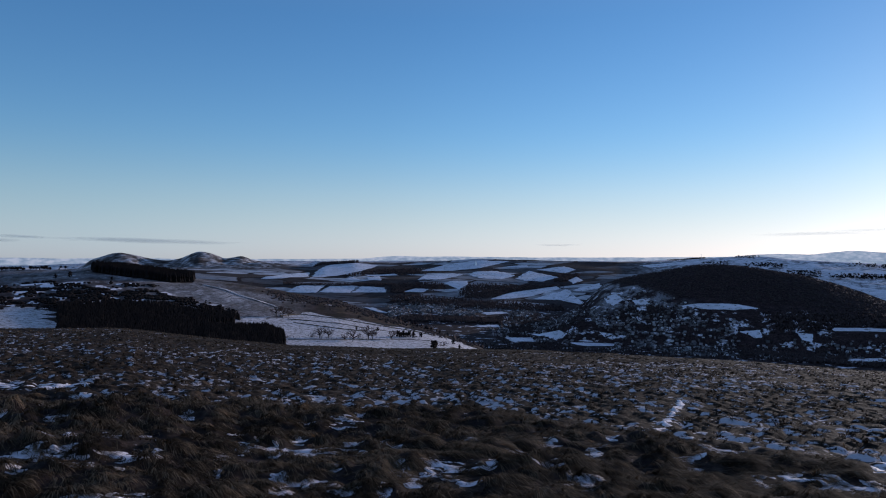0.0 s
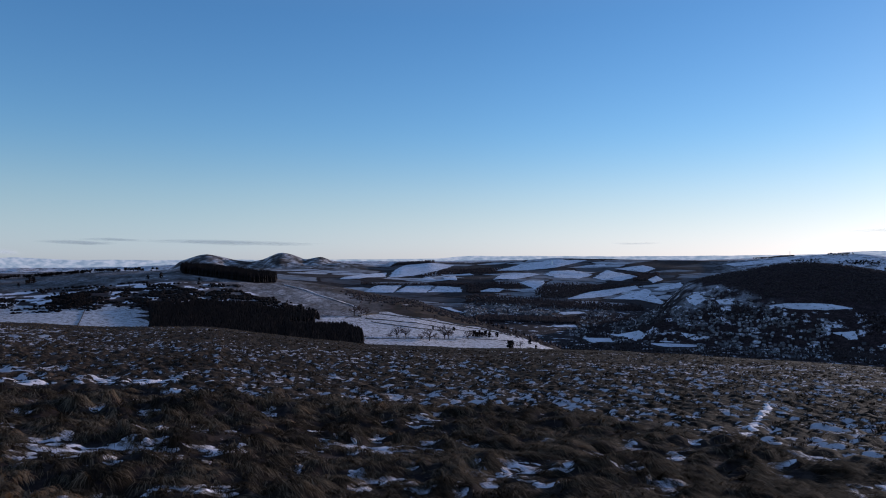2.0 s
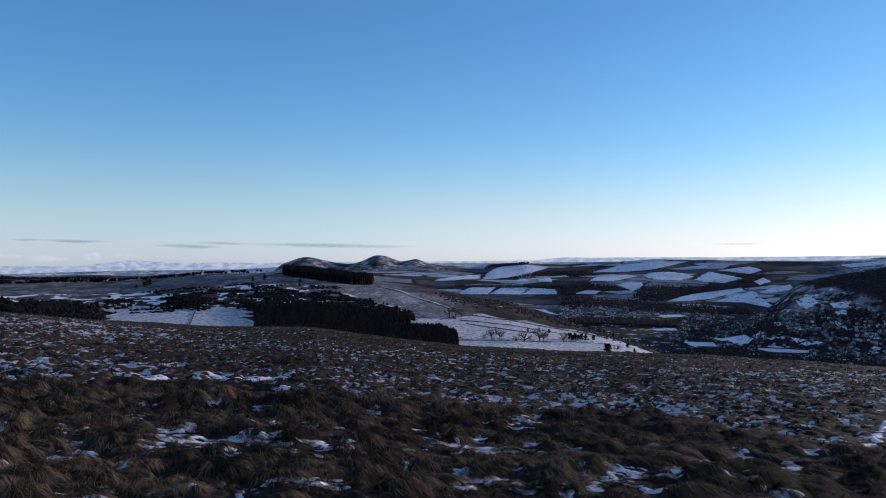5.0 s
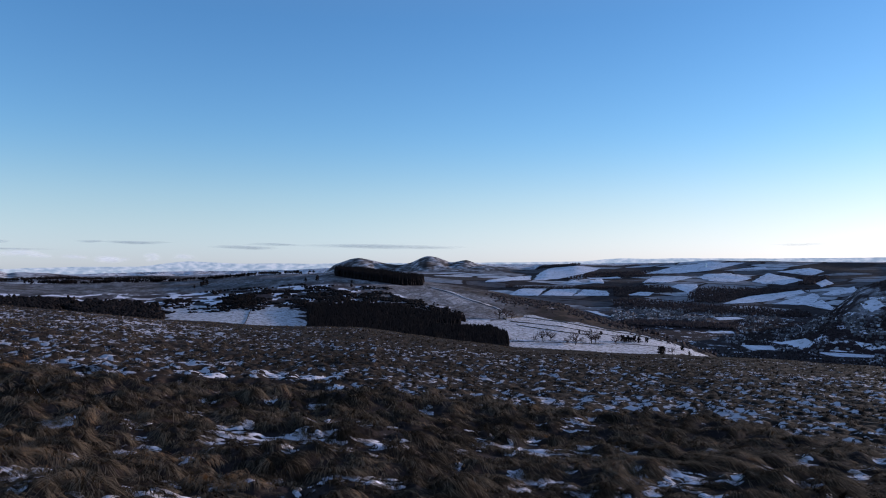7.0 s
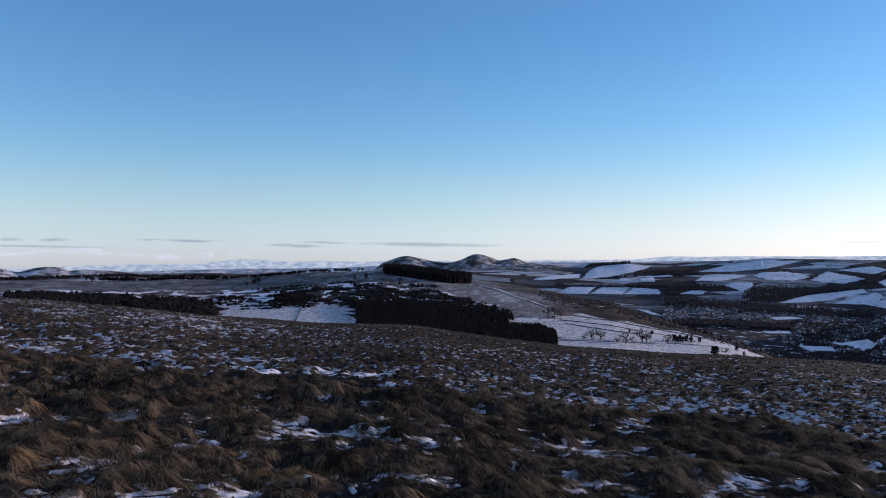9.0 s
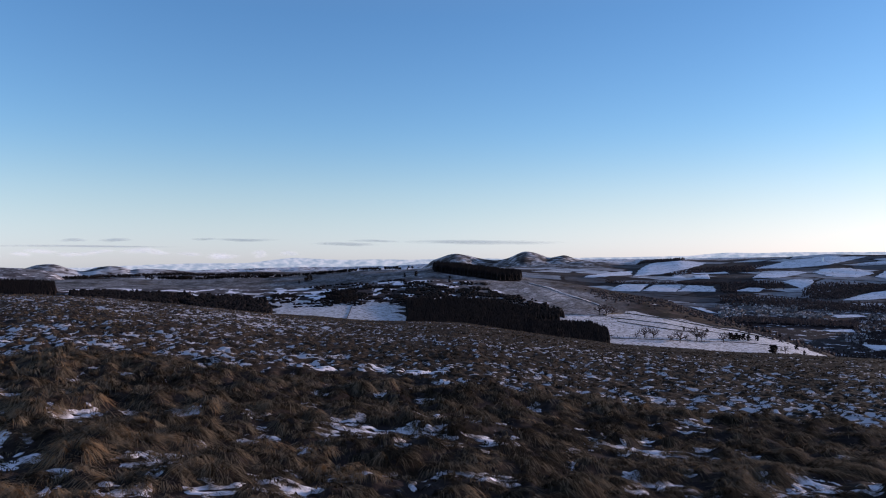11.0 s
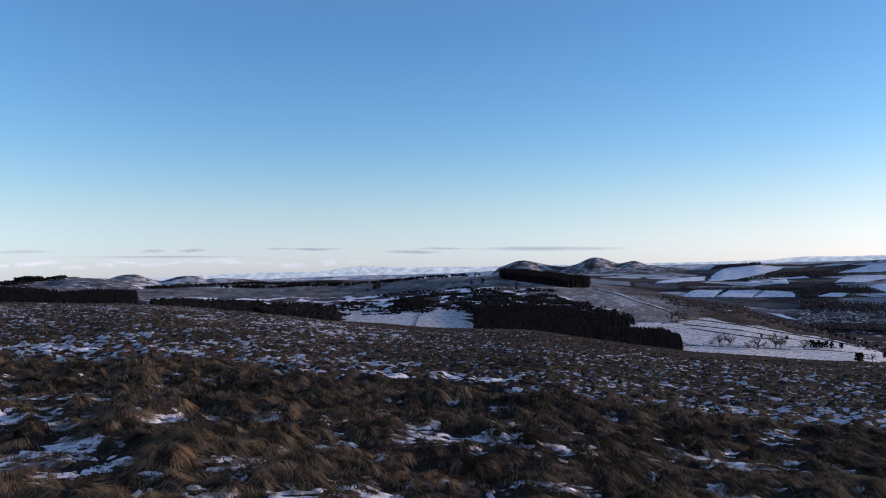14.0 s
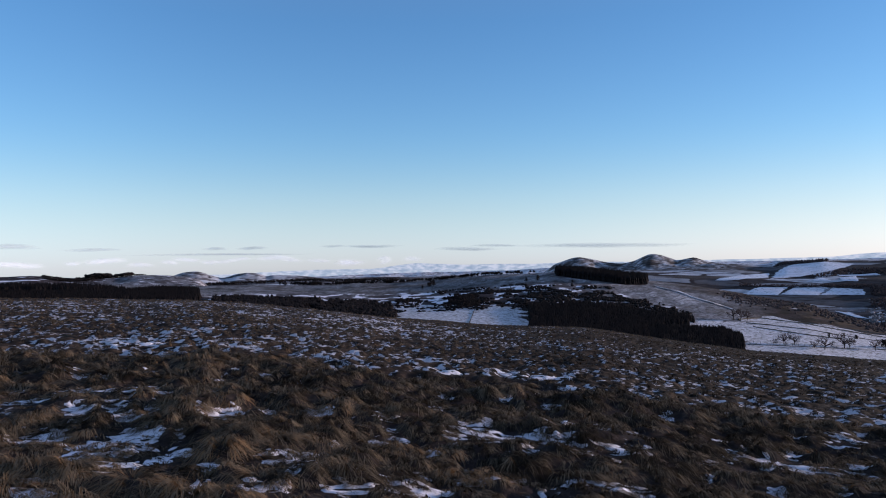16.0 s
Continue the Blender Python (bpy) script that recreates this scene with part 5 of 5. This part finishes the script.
def distant_town(outline, spacing, seed):
    """Streets of small houses too far off to count, walls and roofs of one mesh."""
    rnd = np.random.RandomState(seed)
    a, r = scatter(outline, spacing, rnd, 1.0)
    keep = (fractal(a / 1.1 + seed, r / 60, 2) > 0.47) & open_view(a, r)
    a, r = a[keep], r[keep]
    x, y, z = spot(a, r)
    count = len(a)
    turn = np.round(fractal(a / 3, r / 200, 1) * 4) * 0.7 + rnd.choice([0, 1.571], count) + rnd.normal(0, 0.1, count)
    w, d, e = rnd.uniform(2.0, 5.5, count), rnd.uniform(1.8, 2.6, count), rnd.uniform(1.8, 3.4, count)
    shape = [(-1, -1, -0.4), (1, -1, -0.4), (1, 1, -0.4), (-1, 1, -0.4), (-1, -1, 1), (1, -1, 1), (1, 1, 1), (-1, 1, 1), (-1, 0, 1.6), (1, 0, 1.6)]
    points = np.stack([np.stack([x + u * w * np.cos(turn) - v * d * np.sin(turn), y + u * w * np.sin(turn) + v * d * np.cos(turn), z + h * e], -1) for u, v, h in shape], 1).reshape(-1, 3)
    one = np.array([(0, 1, 5), (0, 5, 4), (1, 2, 6), (1, 6, 5), (2, 3, 7), (2, 7, 6), (3, 0, 4), (3, 4, 7), (4, 8, 7), (5, 6, 9), (4, 5, 9), (4, 9, 8), (6, 7, 8), (6, 8, 9)])
    me = mesh_of("distant_houses", points, (one[None] + (np.arange(count) * 10)[:, None, None]).reshape(-1, 3), 3, TOWN_WALL, False)
    me.materials.append(TOWN_ROOF)
    me.polygons.foreach_set("material_index", np.tile([0] * 10 + [1] * 4, count).astype(np.int32))
    tagged(new("distant_houses", me), "crowded small town houses in the valley", "houses", kind="stuff")


def island_tones(name, stops):
    """A matt surface, each house in a tone of its own."""
    m, n, l, b = shader(name, 0.9, 0.1)
    l.new(ramp(n, l, n.new("ShaderNodeNewGeometry").outputs["Random Per Island"], stops), b.inputs["Base Color"])
    return m


TOWN_WALL = island_tones("town_walls", [(0.0, (0.10, 0.082, 0.080)), (0.6, (0.20, 0.160, 0.155)), (0.9, (0.42, 0.35, 0.34)), (1.0, (0.75, 0.68, 0.68))])
TOWN_ROOF = island_tones("town_roofs", [(0.0, (0.07, 0.065, 0.07)), (0.55, (0.12, 0.105, 0.105)), (0.8, (0.22, 0.20, 0.21)), (1.0, (0.50, 0.46, 0.48))])
for k, (outline, spacing) in enumerate((([(4.5, 2600), (-3.2, 2680), (-3.4, 2330), (4.0, 2300)], 10.5), ([(-3.4, 2520), (-10.2, 2450), (-11, 1800), (-4.6, 1800)], 12),
                                        ([(-11, 2060), (-22, 1990), (-22, 1840), (-11, 1800)], 10.5), ([(-11, 1830), (-30, 1870), (-34, 1830), (-34, 1640), (-18, 1640), (-11, 1700)], 12.5))):
    distant_town(outline, spacing, 50 + k)


def white_tower():
    tower = new("white_tower")
    bm = bmesh.new()
    bmesh.ops.create_cone(bm, segments=10, radius1=4.2, radius2=3.2, depth=20, cap_ends=True, matrix=Matrix.Translation((0, 0, 9)))
    part("shaft", from_bmesh("shaft", bm, WHITEWASH), tower)
    bm = bmesh.new()
    bmesh.ops.create_cone(bm, segments=10, radius1=3.6, radius2=0.4, depth=4, cap_ends=True, matrix=Matrix.Translation((0, 0, 21)))
    part("cap", from_bmesh("cap", bm, WHITEWASH), tower)
    return tagged(tower, "small white tower on a snowy far hillside", "tower")


place(white_tower(), -2.6, 3734)


def radio_mast(height):
    """A slender three-legged lattice mast."""
    mast = new("radio_mast")
    corner = [(1.3 * math.cos(2.094 * k), 1.3 * math.sin(2.094 * k)) for k in range(3)]

    def bar(name, a, b, thick):
        points, faces = [], []
        limb(points, faces, np.array(a), np.array(b) - np.array(a), float(np.linalg.norm(np.array(b) - np.array(a))), thick, np.random.RandomState(0), 0)
        part(name, mesh_of(name, np.array(points), faces, 3, STEEL), mast)

    for c in corner:
        bar("leg", (*c, -3.0), (*c, height), 0.35)
    levels = np.linspace(0, height, 13)
    for k in range(12):
        c, d = corner[k % 3], corner[(k + 1) % 3]
        bar("brace", (*c, levels[k]), (*d, levels[k + 1]), 0.2)
    return tagged(mast, "thin grey lattice radio mast on the far skyline", "mast")


place(radio_mast(24), -19.65, 3950)


# ---- rough grass ----
def straw_material():
    m, n, l, b = shader("winter_grass", 0.95, 0.03)
    tone = attribute(n, "tone")
    one = n.new("ShaderNodeNewGeometry").outputs["Random Per Island"]
    mixed = calc(n, l, "ADD", calc(n, l, "MULTIPLY", tone, 0.65), calc(n, l, "MULTIPLY", one, 0.35))
    colour = ramp(n, l, mixed, [(0.10, (0.013, 0.010, 0.007)), (0.38, (0.065, 0.046, 0.030)), (0.65, (0.25, 0.186, 0.126)), (0.9, (0.28, 0.155, 0.075))])
    # blade colour deepens towards the root
    darker = ramp(n, l, attribute(n, "along"), [(0.0, (0.55, 0.52, 0.5)), (0.6, (1, 1, 1))])
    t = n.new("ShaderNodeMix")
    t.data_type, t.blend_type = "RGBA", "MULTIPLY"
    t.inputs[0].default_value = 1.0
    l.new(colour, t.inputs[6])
    l.new(darker, t.inputs[7])
    l.new(t.outputs[2], b.inputs["Base Color"])
    # dry blades let some light through
    thin, both = n.new("ShaderNodeBsdfTranslucent"), n.new("ShaderNodeMixShader")
    both.inputs[0].default_value = 0.2
    l.new(t.outputs[2], thin.inputs["Color"])
    l.new(b.outputs[0], both.inputs[1])
    l.new(thin.outputs[0], both.inputs[2])
    l.new(both.outputs[0], n["Material Output"].inputs["Surface"])
    return m


STRAW = straw_material()
WIND = radians(-42)


def blades(x, y, tone, per, length, width, lift, levels, rnd, spread, heap, flat=1.0, lean=0.6):
    """Tufts of bent blades of grass at the places x, y, laid over by the wind and draped on the ground: arrays of points, triangles, tone and place along the blade."""
    count = len(x) * per
    tuft = np.repeat(np.arange(len(x)), per)
    size = np.repeat(rnd.uniform(0.6, 1.3, len(x)) * length, per)
    locks = max(2, per // 13)
    lock = tuft * locks + np.arange(count) % locks
    at = (rnd.uniform(0, 6.283, len(x) * locks))[lock] + rnd.normal(0, 0.22, count)
    swept = (lean if np.ndim(lean) else np.full(len(x), lean))[tuft]
    wind = WIND + 0.9 * (fractal(x / 1.4 + 30, y / 1.4, 2) - 0.5)[tuft]
    turn = np.arctan2(np.sin(at) + swept * np.sin(wind), np.cos(at) + swept * np.cos(wind)) + rnd.normal(0, 0.16, count)
    long = size * rnd.uniform(0.6, 1.2, count)
    off = (rnd.uniform(0, 1, len(x) * locks) ** 0.7)[lock] * rnd.uniform(0.85, 1.15, count) * (spread if np.ndim(spread) else np.full(len(x), spread))[tuft]
    bx, by = x[tuft] + off * np.cos(at) * BROAD, y[tuft] + off * np.sin(at)
    dx, dy = np.cos(turn), np.sin(turn)
    high = lift * long * rnd.uniform(0.5, 1.15, count)
    reach = flat * long * rnd.uniform(0.6, 1.0, count)
    mound = (heap * rnd.uniform(0.5, 1.4, len(x)))[tuft] * rnd.uniform(0.1, 1.0, count)
    half = width * rnd.uniform(0.6, 1.3, count) / 2
    bend = rnd.normal(0, 0.16, count)
    verts, alongs = [], []
    for k in range(levels + 1):
        s = k / levels
        cx, cy = bx + (dx - dy * bend * s) * reach * s, by + (dy + dx * bend * s) * reach * s
        cz = ground(cx, cy) + (mound + 1.9 * high * s) * (1 - s ** 1.6) + 0.008
        if k == 0:
            cz = cz - 0.03
        if k < levels:
            w = half * (1 - 0.6 * s)
            verts += [np.stack([cx - dy * w, cy + dx * w, cz], -1), np.stack([cx + dy * w, cy - dx * w, cz], -1)]
            alongs += [s, s]
        else:
            verts.append(np.stack([cx, cy, cz], -1))
            alongs.append(1.0)
    per_blade = 2 * levels + 1
    points = np.stack(verts, 1).reshape(-1, 3)
    one = []
    for k in range(levels - 1):
        a = 2 * k
        one += [(a, a + 1, a + 3), (a, a + 3, a + 2)]
    one.append((2 * levels - 2, 2 * levels - 1, 2 * levels))
    faces = (np.array(one)[None] + (np.arange(count) * per_blade)[:, None, None]).reshape(-1, 3)
    shade = np.clip(tone[tuft] + rnd.normal(0, 0.19, len(x) * locks)[lock], 0, 1)
    return points, faces, np.repeat(shade, per_blade), np.tile(alongs, count)


def grass(name, label, zones):
    points, faces, tones, alongs, base = [], [], [], [], 0
    for p, f, t, s in zones:
        points.append(p), faces.append(f + base), tones.append(t), alongs.append(s)
        base += len(p)
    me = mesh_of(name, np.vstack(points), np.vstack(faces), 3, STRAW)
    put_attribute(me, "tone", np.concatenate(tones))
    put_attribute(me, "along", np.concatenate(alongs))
    tagged(new(name, me), label, "grass", kind="stuff")


def strewn(low, high, density, rnd):
    count = int(radians(112) * (high ** 2 - low ** 2) / 2 * density)
    a, r = rnd.uniform(-38, 74, count), np.sqrt(rnd.uniform(low ** 2, high ** 2, count))
    return -np.sin(np.radians(a)) * r, np.cos(np.radians(a)) * r, r


def clumps(low, high, spacing, left=74, right=-38):
    """Places of tussocks on a loose lattice, so that each stands clear of the next."""
    reach = int(high / spacing / 0.87) + 2
    i, j = np.meshgrid(np.arange(-reach, reach), np.arange(-reach, reach), indexing="ij")
    x, y, _, tall = tussock_at(i.ravel(), j.ravel(), spacing)
    x, y = x[tall > 0] * BROAD, y[tall > 0]
    r, a = np.hypot(x, y), np.degrees(np.arctan2(-x, y))
    keep = (r > low) & (r < high) & (a > right) & (a < left)
    return x[keep], y[keep], r[keep]


def backlit_tone(x, y):
    """Grass tone by bearing, with light painted in: dark sunward as if backlit, pale further round."""
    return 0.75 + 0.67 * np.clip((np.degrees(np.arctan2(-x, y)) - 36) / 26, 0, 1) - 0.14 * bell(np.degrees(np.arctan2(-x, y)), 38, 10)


def build_grass():
    rnd = np.random.RandomState(5)
    zones = []
    for low, high, spacing, per, length, width, levels in ((5.2, 9.0, TUSSOCK, 280, 0.30, 0.006, 3), (9.0, 18.0, TUSSOCK, 90, 0.32, 0.012, 2)):
        x, y, r = clumps(low, high, spacing)
        deep, apron = hollows(x, y)
        keep = (deep < 0.9) & (path_mask(x, y) < 0.3) & (path_mask(x * 1.03, y * 1.03) < 0.5)
        if high > 10:
            keep &= tall_grass(x, y, r) > 0.4
        x, y, r, apron = x[keep], y[keep], r[keep], apron[keep]
        towards_left = np.clip((np.degrees(np.arctan2(-x, y)) - 15) / 42, 0, 1)
        tone = np.clip(fractal(x / 0.9, y / 0.9, 2) * 0.85 + rnd.normal(0, 0.13, len(x)), 0, 1)
        russet = (rnd.rand(len(x)) < 0.02 + 0.06 * towards_left) & (r < 11) & (towards_left > 0.3)
        tone = np.where(russet, 0.95, np.minimum(0.85, tone * backlit_tone(x, y)))
        short = length * (1 - 0.6 * apron)
        lean = 2.2 - 1.5 * towards_left
        zones.append(blades(x, y, tone, per, short, width, 0.16, levels, rnd, 0.18, 0.05 * (1 - 0.7 * apron), 1.0, lean))
        some = (rnd.rand(len(x)) < 0.12 + 0.45 * towards_left) & (apron < 0.4)
        zones.append(blades(x[some], y[some], np.clip(tone[some] + rnd.normal(0.12, 0.12, some.sum()), 0, 1), per // 4, length * 1.05, width, 0.36, levels, rnd, 0.10, 0.06, 0.8, lean[some] * 0.7))
    # matted grass over the humps and in the dips between the tussocks
    x, y, r = strewn(5.4, 16.5, 34.0, rnd)
    deep, apron = hollows(x, y)
    keep = (deep < 0.85) & (tall_grass(x, y, r) > 0.3) & (path_mask(x, y) < 0.4)
    x, y, r, apron = x[keep], y[keep], r[keep], apron[keep]
    towards_left = np.clip((np.degrees(np.arctan2(-x, y)) - 15) / 42, 0, 1)
    tone = np.clip(fractal(x / 0.7 + 9, y / 0.7, 2) * 0.85 + rnd.normal(0, 0.12, len(x)), 0, 1) * backlit_tone(x, y)
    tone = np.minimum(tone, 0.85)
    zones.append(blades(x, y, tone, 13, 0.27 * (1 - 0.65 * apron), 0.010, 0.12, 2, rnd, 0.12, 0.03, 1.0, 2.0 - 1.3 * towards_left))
    # thinner round the viewpoint and behind it
    for low, high, left, right in ((0.7, 5.2, 180, -180), (5.2, 8.0, 180, 74), (5.2, 8.0, -38, -180)):
        x, y, r = clumps(low, high, TUSSOCK, left, right)
        zones.append(blades(x, y, np.clip(0.35 + rnd.normal(0, 0.2, len(x)), 0, 1), 26, 0.22, 0.02, 0.28, 2, rnd, 0.17, 0.03))
    grass("tussock_grass", "long bent brown winter tussock grass", zones)
    zones = []
    for low, high, density, per, length, width in ((10.2, 28, 12.0, 12, 0.15, 0.014), (28, 50, 5.5, 9, 0.16, 0.030), (50, 84, 2.4, 7, 0.17, 0.06)):
        x, y, r = strewn(low, high, density, rnd)
        keep = (hollow(x, y) < 0.35) & (cushions(x, y, r) > 0.42) & (tall_grass(x, y, r) < 0.6)
        x, y = x[keep], y[keep]
        # blade tone rises away from the sun, front light painted into the colour
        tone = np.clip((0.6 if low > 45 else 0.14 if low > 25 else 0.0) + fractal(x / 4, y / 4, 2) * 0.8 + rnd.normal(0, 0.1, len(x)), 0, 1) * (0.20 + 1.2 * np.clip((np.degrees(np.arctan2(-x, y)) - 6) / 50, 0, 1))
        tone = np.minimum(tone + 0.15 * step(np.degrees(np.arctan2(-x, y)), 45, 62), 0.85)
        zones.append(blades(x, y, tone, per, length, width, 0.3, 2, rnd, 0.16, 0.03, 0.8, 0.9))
    grass("pasture_grass", "short grazed brown grass between flecks of snow", zones)


build_grass()


# ---- snow in the hollows close by ----
def snow_patch(b, d, wide, long, seed, cols=28, lines=18):
    """Old snow in a hollow: a lens that thins out unevenly and ends where it dips into the ground."""
    across, along = np.meshgrid(np.linspace(-1, 1, cols), np.linspace(-1, 1, lines), indexing="ij")
    a, r = b + np.degrees(across * wide * 0.85 / d), d + along * (long * 0.8 + 0.1)
    x, y = -np.sin(np.radians(a)) * r, np.cos(np.radians(a)) * r
    body = 0.32 - across ** 2 - along ** 2 + (fractal(a * d / 8 + seed, r / 0.07, 3) - 0.5) * 2.6
    z = ground(x, y) + np.clip(0.03 * body, -0.04, 0.014)
    i = (np.arange(cols - 1)[:, None] * lines + np.arange(lines - 1)[None]).ravel()
    me = mesh_of("snow_patch", np.stack([x, y, z], -1).reshape(-1, 3), np.stack([i, i + lines, i + lines + 1, i + 1], -1), 4, SNOW)
    tagged(new("snow_patch", me), "small ragged patch of old snow between grass tussocks", "snow", "snow patches")


for k, (b, d, wide, long) in enumerate(HOLLOWS):
    snow_patch(b, d, wide, long, k, *((28, 18) if k < len(HOLLOWS) - len(SMALL_HOLLOWS) else (16, 12)))


def snowy_path():
    rnd = np.random.RandomState(2)
    r = np.linspace(11.5, 17.2, 60)
    a = np.interp(r, [p[1] for p in TRACK][::-1], [p[0] for p in TRACK][::-1]) + rnd.normal(0, 0.12, 60)
    half = 0.07 + 0.025 * np.sin(r * 2.1) + rnd.uniform(-0.04, 0.04, 60)
    rows = []
    for w in (-1, -0.5, 0, 0.5, 1):
        x, y, _ = spot(a + np.degrees(half * w / r), r)
        rows.append(np.column_stack([x, y, ground(x, y) + 0.025 * (1 - w * w) - 0.008 - 0.04 * np.clip(np.sin(r * 5.3) - 0.55, 0, 1)]))
    i = np.concatenate([k * 60 + np.arange(59) for k in range(4)])
    me = mesh_of("snowy_path", np.vstack(rows), np.stack([i, i + 60, i + 61, i + 1], -1), 4, SNOW)
    tagged(new("snowy_path", me), "narrow trodden path filled with snow", "path", kind="structure")


snowy_path()


# ---- snowy mountains on the horizon, glowing faintly in place of distance haze ----
def backdrop():
    m, n, l, b = shader("far_mountains", 1.0, 0.0)
    where = n.new("ShaderNodeTexCoord").outputs["Object"]
    stretch = n.new("ShaderNodeMapping")
    stretch.inputs["Scale"].default_value = (0.022, 0.022, 0.055)
    l.new(where, stretch.inputs["Vector"])
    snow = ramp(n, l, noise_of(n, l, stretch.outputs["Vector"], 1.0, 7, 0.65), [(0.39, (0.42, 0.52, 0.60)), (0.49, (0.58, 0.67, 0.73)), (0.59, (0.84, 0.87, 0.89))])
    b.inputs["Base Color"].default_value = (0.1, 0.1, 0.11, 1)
    # emission gives the snow pattern its hazy paleness
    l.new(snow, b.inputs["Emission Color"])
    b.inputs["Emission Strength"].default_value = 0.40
    a = np.arange(-42, 76, 0.15)
    ragged = 0.05 * (fractal(a / 1.2, a * 0 + 4, 4) - 0.5)
    top = MOUNTAINS(a) + ragged
    rows = []
    for r, lift in ((4908, -1.6), (4918, -0.75), (4930, -0.4), (4942, -0.15), (4952, 0.0), (4962, -0.15), (4980, -1.6)):
        angle = np.minimum(top, top + lift) if lift > -1 else np.full_like(a, lift)
        d = r + 12 * (fractal(a / 2.2, a * 0 + r, 3) - 0.5)
        rows.append(np.stack([-np.sin(np.radians(a)) * d, np.cos(np.radians(a)) * d, EYE + d * np.tan(np.radians(angle))], -1))
    k = np.arange(len(a) - 1)
    faces = np.vstack([np.stack([i * len(a) + k, i * len(a) + k + 1, (i + 1) * len(a) + k + 1, (i + 1) * len(a) + k], -1) for i in range(6)])
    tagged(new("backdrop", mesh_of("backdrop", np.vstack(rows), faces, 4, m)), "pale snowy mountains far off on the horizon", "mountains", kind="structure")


backdrop()


# ---- clouds low over the horizon ----
def cloud_material(name, glow):
    m, n, l, b = shader(name, 1.0, 0.0)
    where = n.new("ShaderNodeTexCoord").outputs["Object"]
    stretch = n.new("ShaderNodeMapping")
    stretch.inputs["Scale"].default_value = (0.004, 0.004, 0.02)
    l.new(where, stretch.inputs["Vector"])
    streaks = calc(n, l, "MULTIPLY", noise_of(n, l, stretch.outputs["Vector"], 1.0, 5, 0.6), 1.7, clamp=True)
    dense = calc(n, l, "MULTIPLY", attribute(n, "dense"), streaks, clamp=True)
    b.inputs["Base Color"].default_value = (0.72, 0.72, 0.74, 1)
    b.inputs["Emission Color"].default_value, b.inputs["Emission Strength"].default_value = (1.0, 0.93, 0.86, 1), glow
    l.new(dense, b.inputs["Alpha"])
    return m


# horizon clouds emit a little, in place of sunlight scattered inside them
CLOUD, BANK_CLOUD = cloud_material("thin_cloud", 0.0), cloud_material("horizon_cloud", 0.30)


def cloud_bar(a, up, wide, high, strength, label, seed, r=4700.0, material=CLOUD):
    """A thin drawn-out lens of cloud, thickest in the middle and fading at its rim."""
    rnd = np.random.RandomState(seed)
    rim, rings = 48, 8
    turn = np.arange(rim) / rim * 2 * math.pi
    s = np.linspace(0, 1, rings + 1)[1:]
    wave = 1 + rnd.normal(0, 0.06, rim)
    u = np.concatenate([[0], ((np.cos(turn) * wave)[None] * s[:, None]).ravel()]) * wide / 2
    v = np.concatenate([[0], ((np.sin(turn) * wave)[None] * s[:, None]).ravel()]) * high / 2
    v = v + 0.12 * high * np.sin(u / wide * 5 + seed)
    bulge = np.concatenate([[1], np.repeat(1 - s * s, rim)]) * r * np.radians(high) * 0.8
    fade = np.concatenate([[1], np.repeat((1 - s * s) ** 1.3, rim)]) * strength
    points, faces = [], []
    k = np.arange(rim)
    one = [np.stack([np.zeros(rim, int), 1 + k, 1 + (k + 1) % rim], -1)]
    for ring in range(rings - 1):
        p, q = 1 + ring * rim + k, 1 + ring * rim + (k + 1) % rim
        one += [np.stack([p, p + rim, q + rim], -1), np.stack([p, q + rim, q], -1)]
    one = np.vstack(one)
    for side in (-1, 1):
        d = r + side * bulge
        b = np.radians(a + u)
        points.append(np.stack([-np.sin(b) * d, np.cos(b) * d, EYE + d * np.tan(np.radians(up + v))], -1))
        faces.append((one if side < 0 else one[:, ::-1]) + (len(u) if side > 0 else 0))
    me = mesh_of("cloud", np.vstack(points), np.vstack(faces), 3, material)
    put_attribute(me, "dense", np.concatenate([fade, fade]))
    tagged(new("cloud", me), label, "cloud", "low clouds")


STREAK, BANK = "long thin grey streak of cloud above the horizon", "low cream-white bank of cloud along the horizon"
for k, (a, up, wide, high) in enumerate(((22.2, 1.38, 13.5, 0.42), (51.8, 1.03, 14.0, 0.20), (52.2, 1.46, 2.2, 0.28), (49.5, 1.5, 2.6, 0.3), (43.4, 1.62, 2.2, 0.22), (40.3, 1.58, 5.0, 0.28),
                                         (32.8, 1.27, 5.5, 0.35), (30.6, 1.5, 4.5, 0.25), (65.6, 1.62, 4.0, 0.45), (60.6, 1.42, 4.5, 0.25))):
    cloud_bar(a, up, wide, high, 0.28, STREAK, k)
cloud_rnd = np.random.RandomState(3)
for k, a in enumerate(np.linspace(37, 70, 22)):
    cloud_bar(a + cloud_rnd.uniform(-1, 1), cloud_rnd.uniform(0.25, 0.75) - 0.1 * (a < 48), cloud_rnd.uniform(1.0, 3.4), cloud_rnd.uniform(0.3, 0.6), 0.28, BANK, 20 + k, 4880.0, BANK_CLOUD)
for k, (a, up, wide, high) in enumerate(((-27.5, 2.25, 9, 0.3), (-31, 2.5, 6, 0.3), (-9, 1.45, 4, 0.2))):
    cloud_bar(a, up, wide, high, 0.13, STREAK, 40 + k)
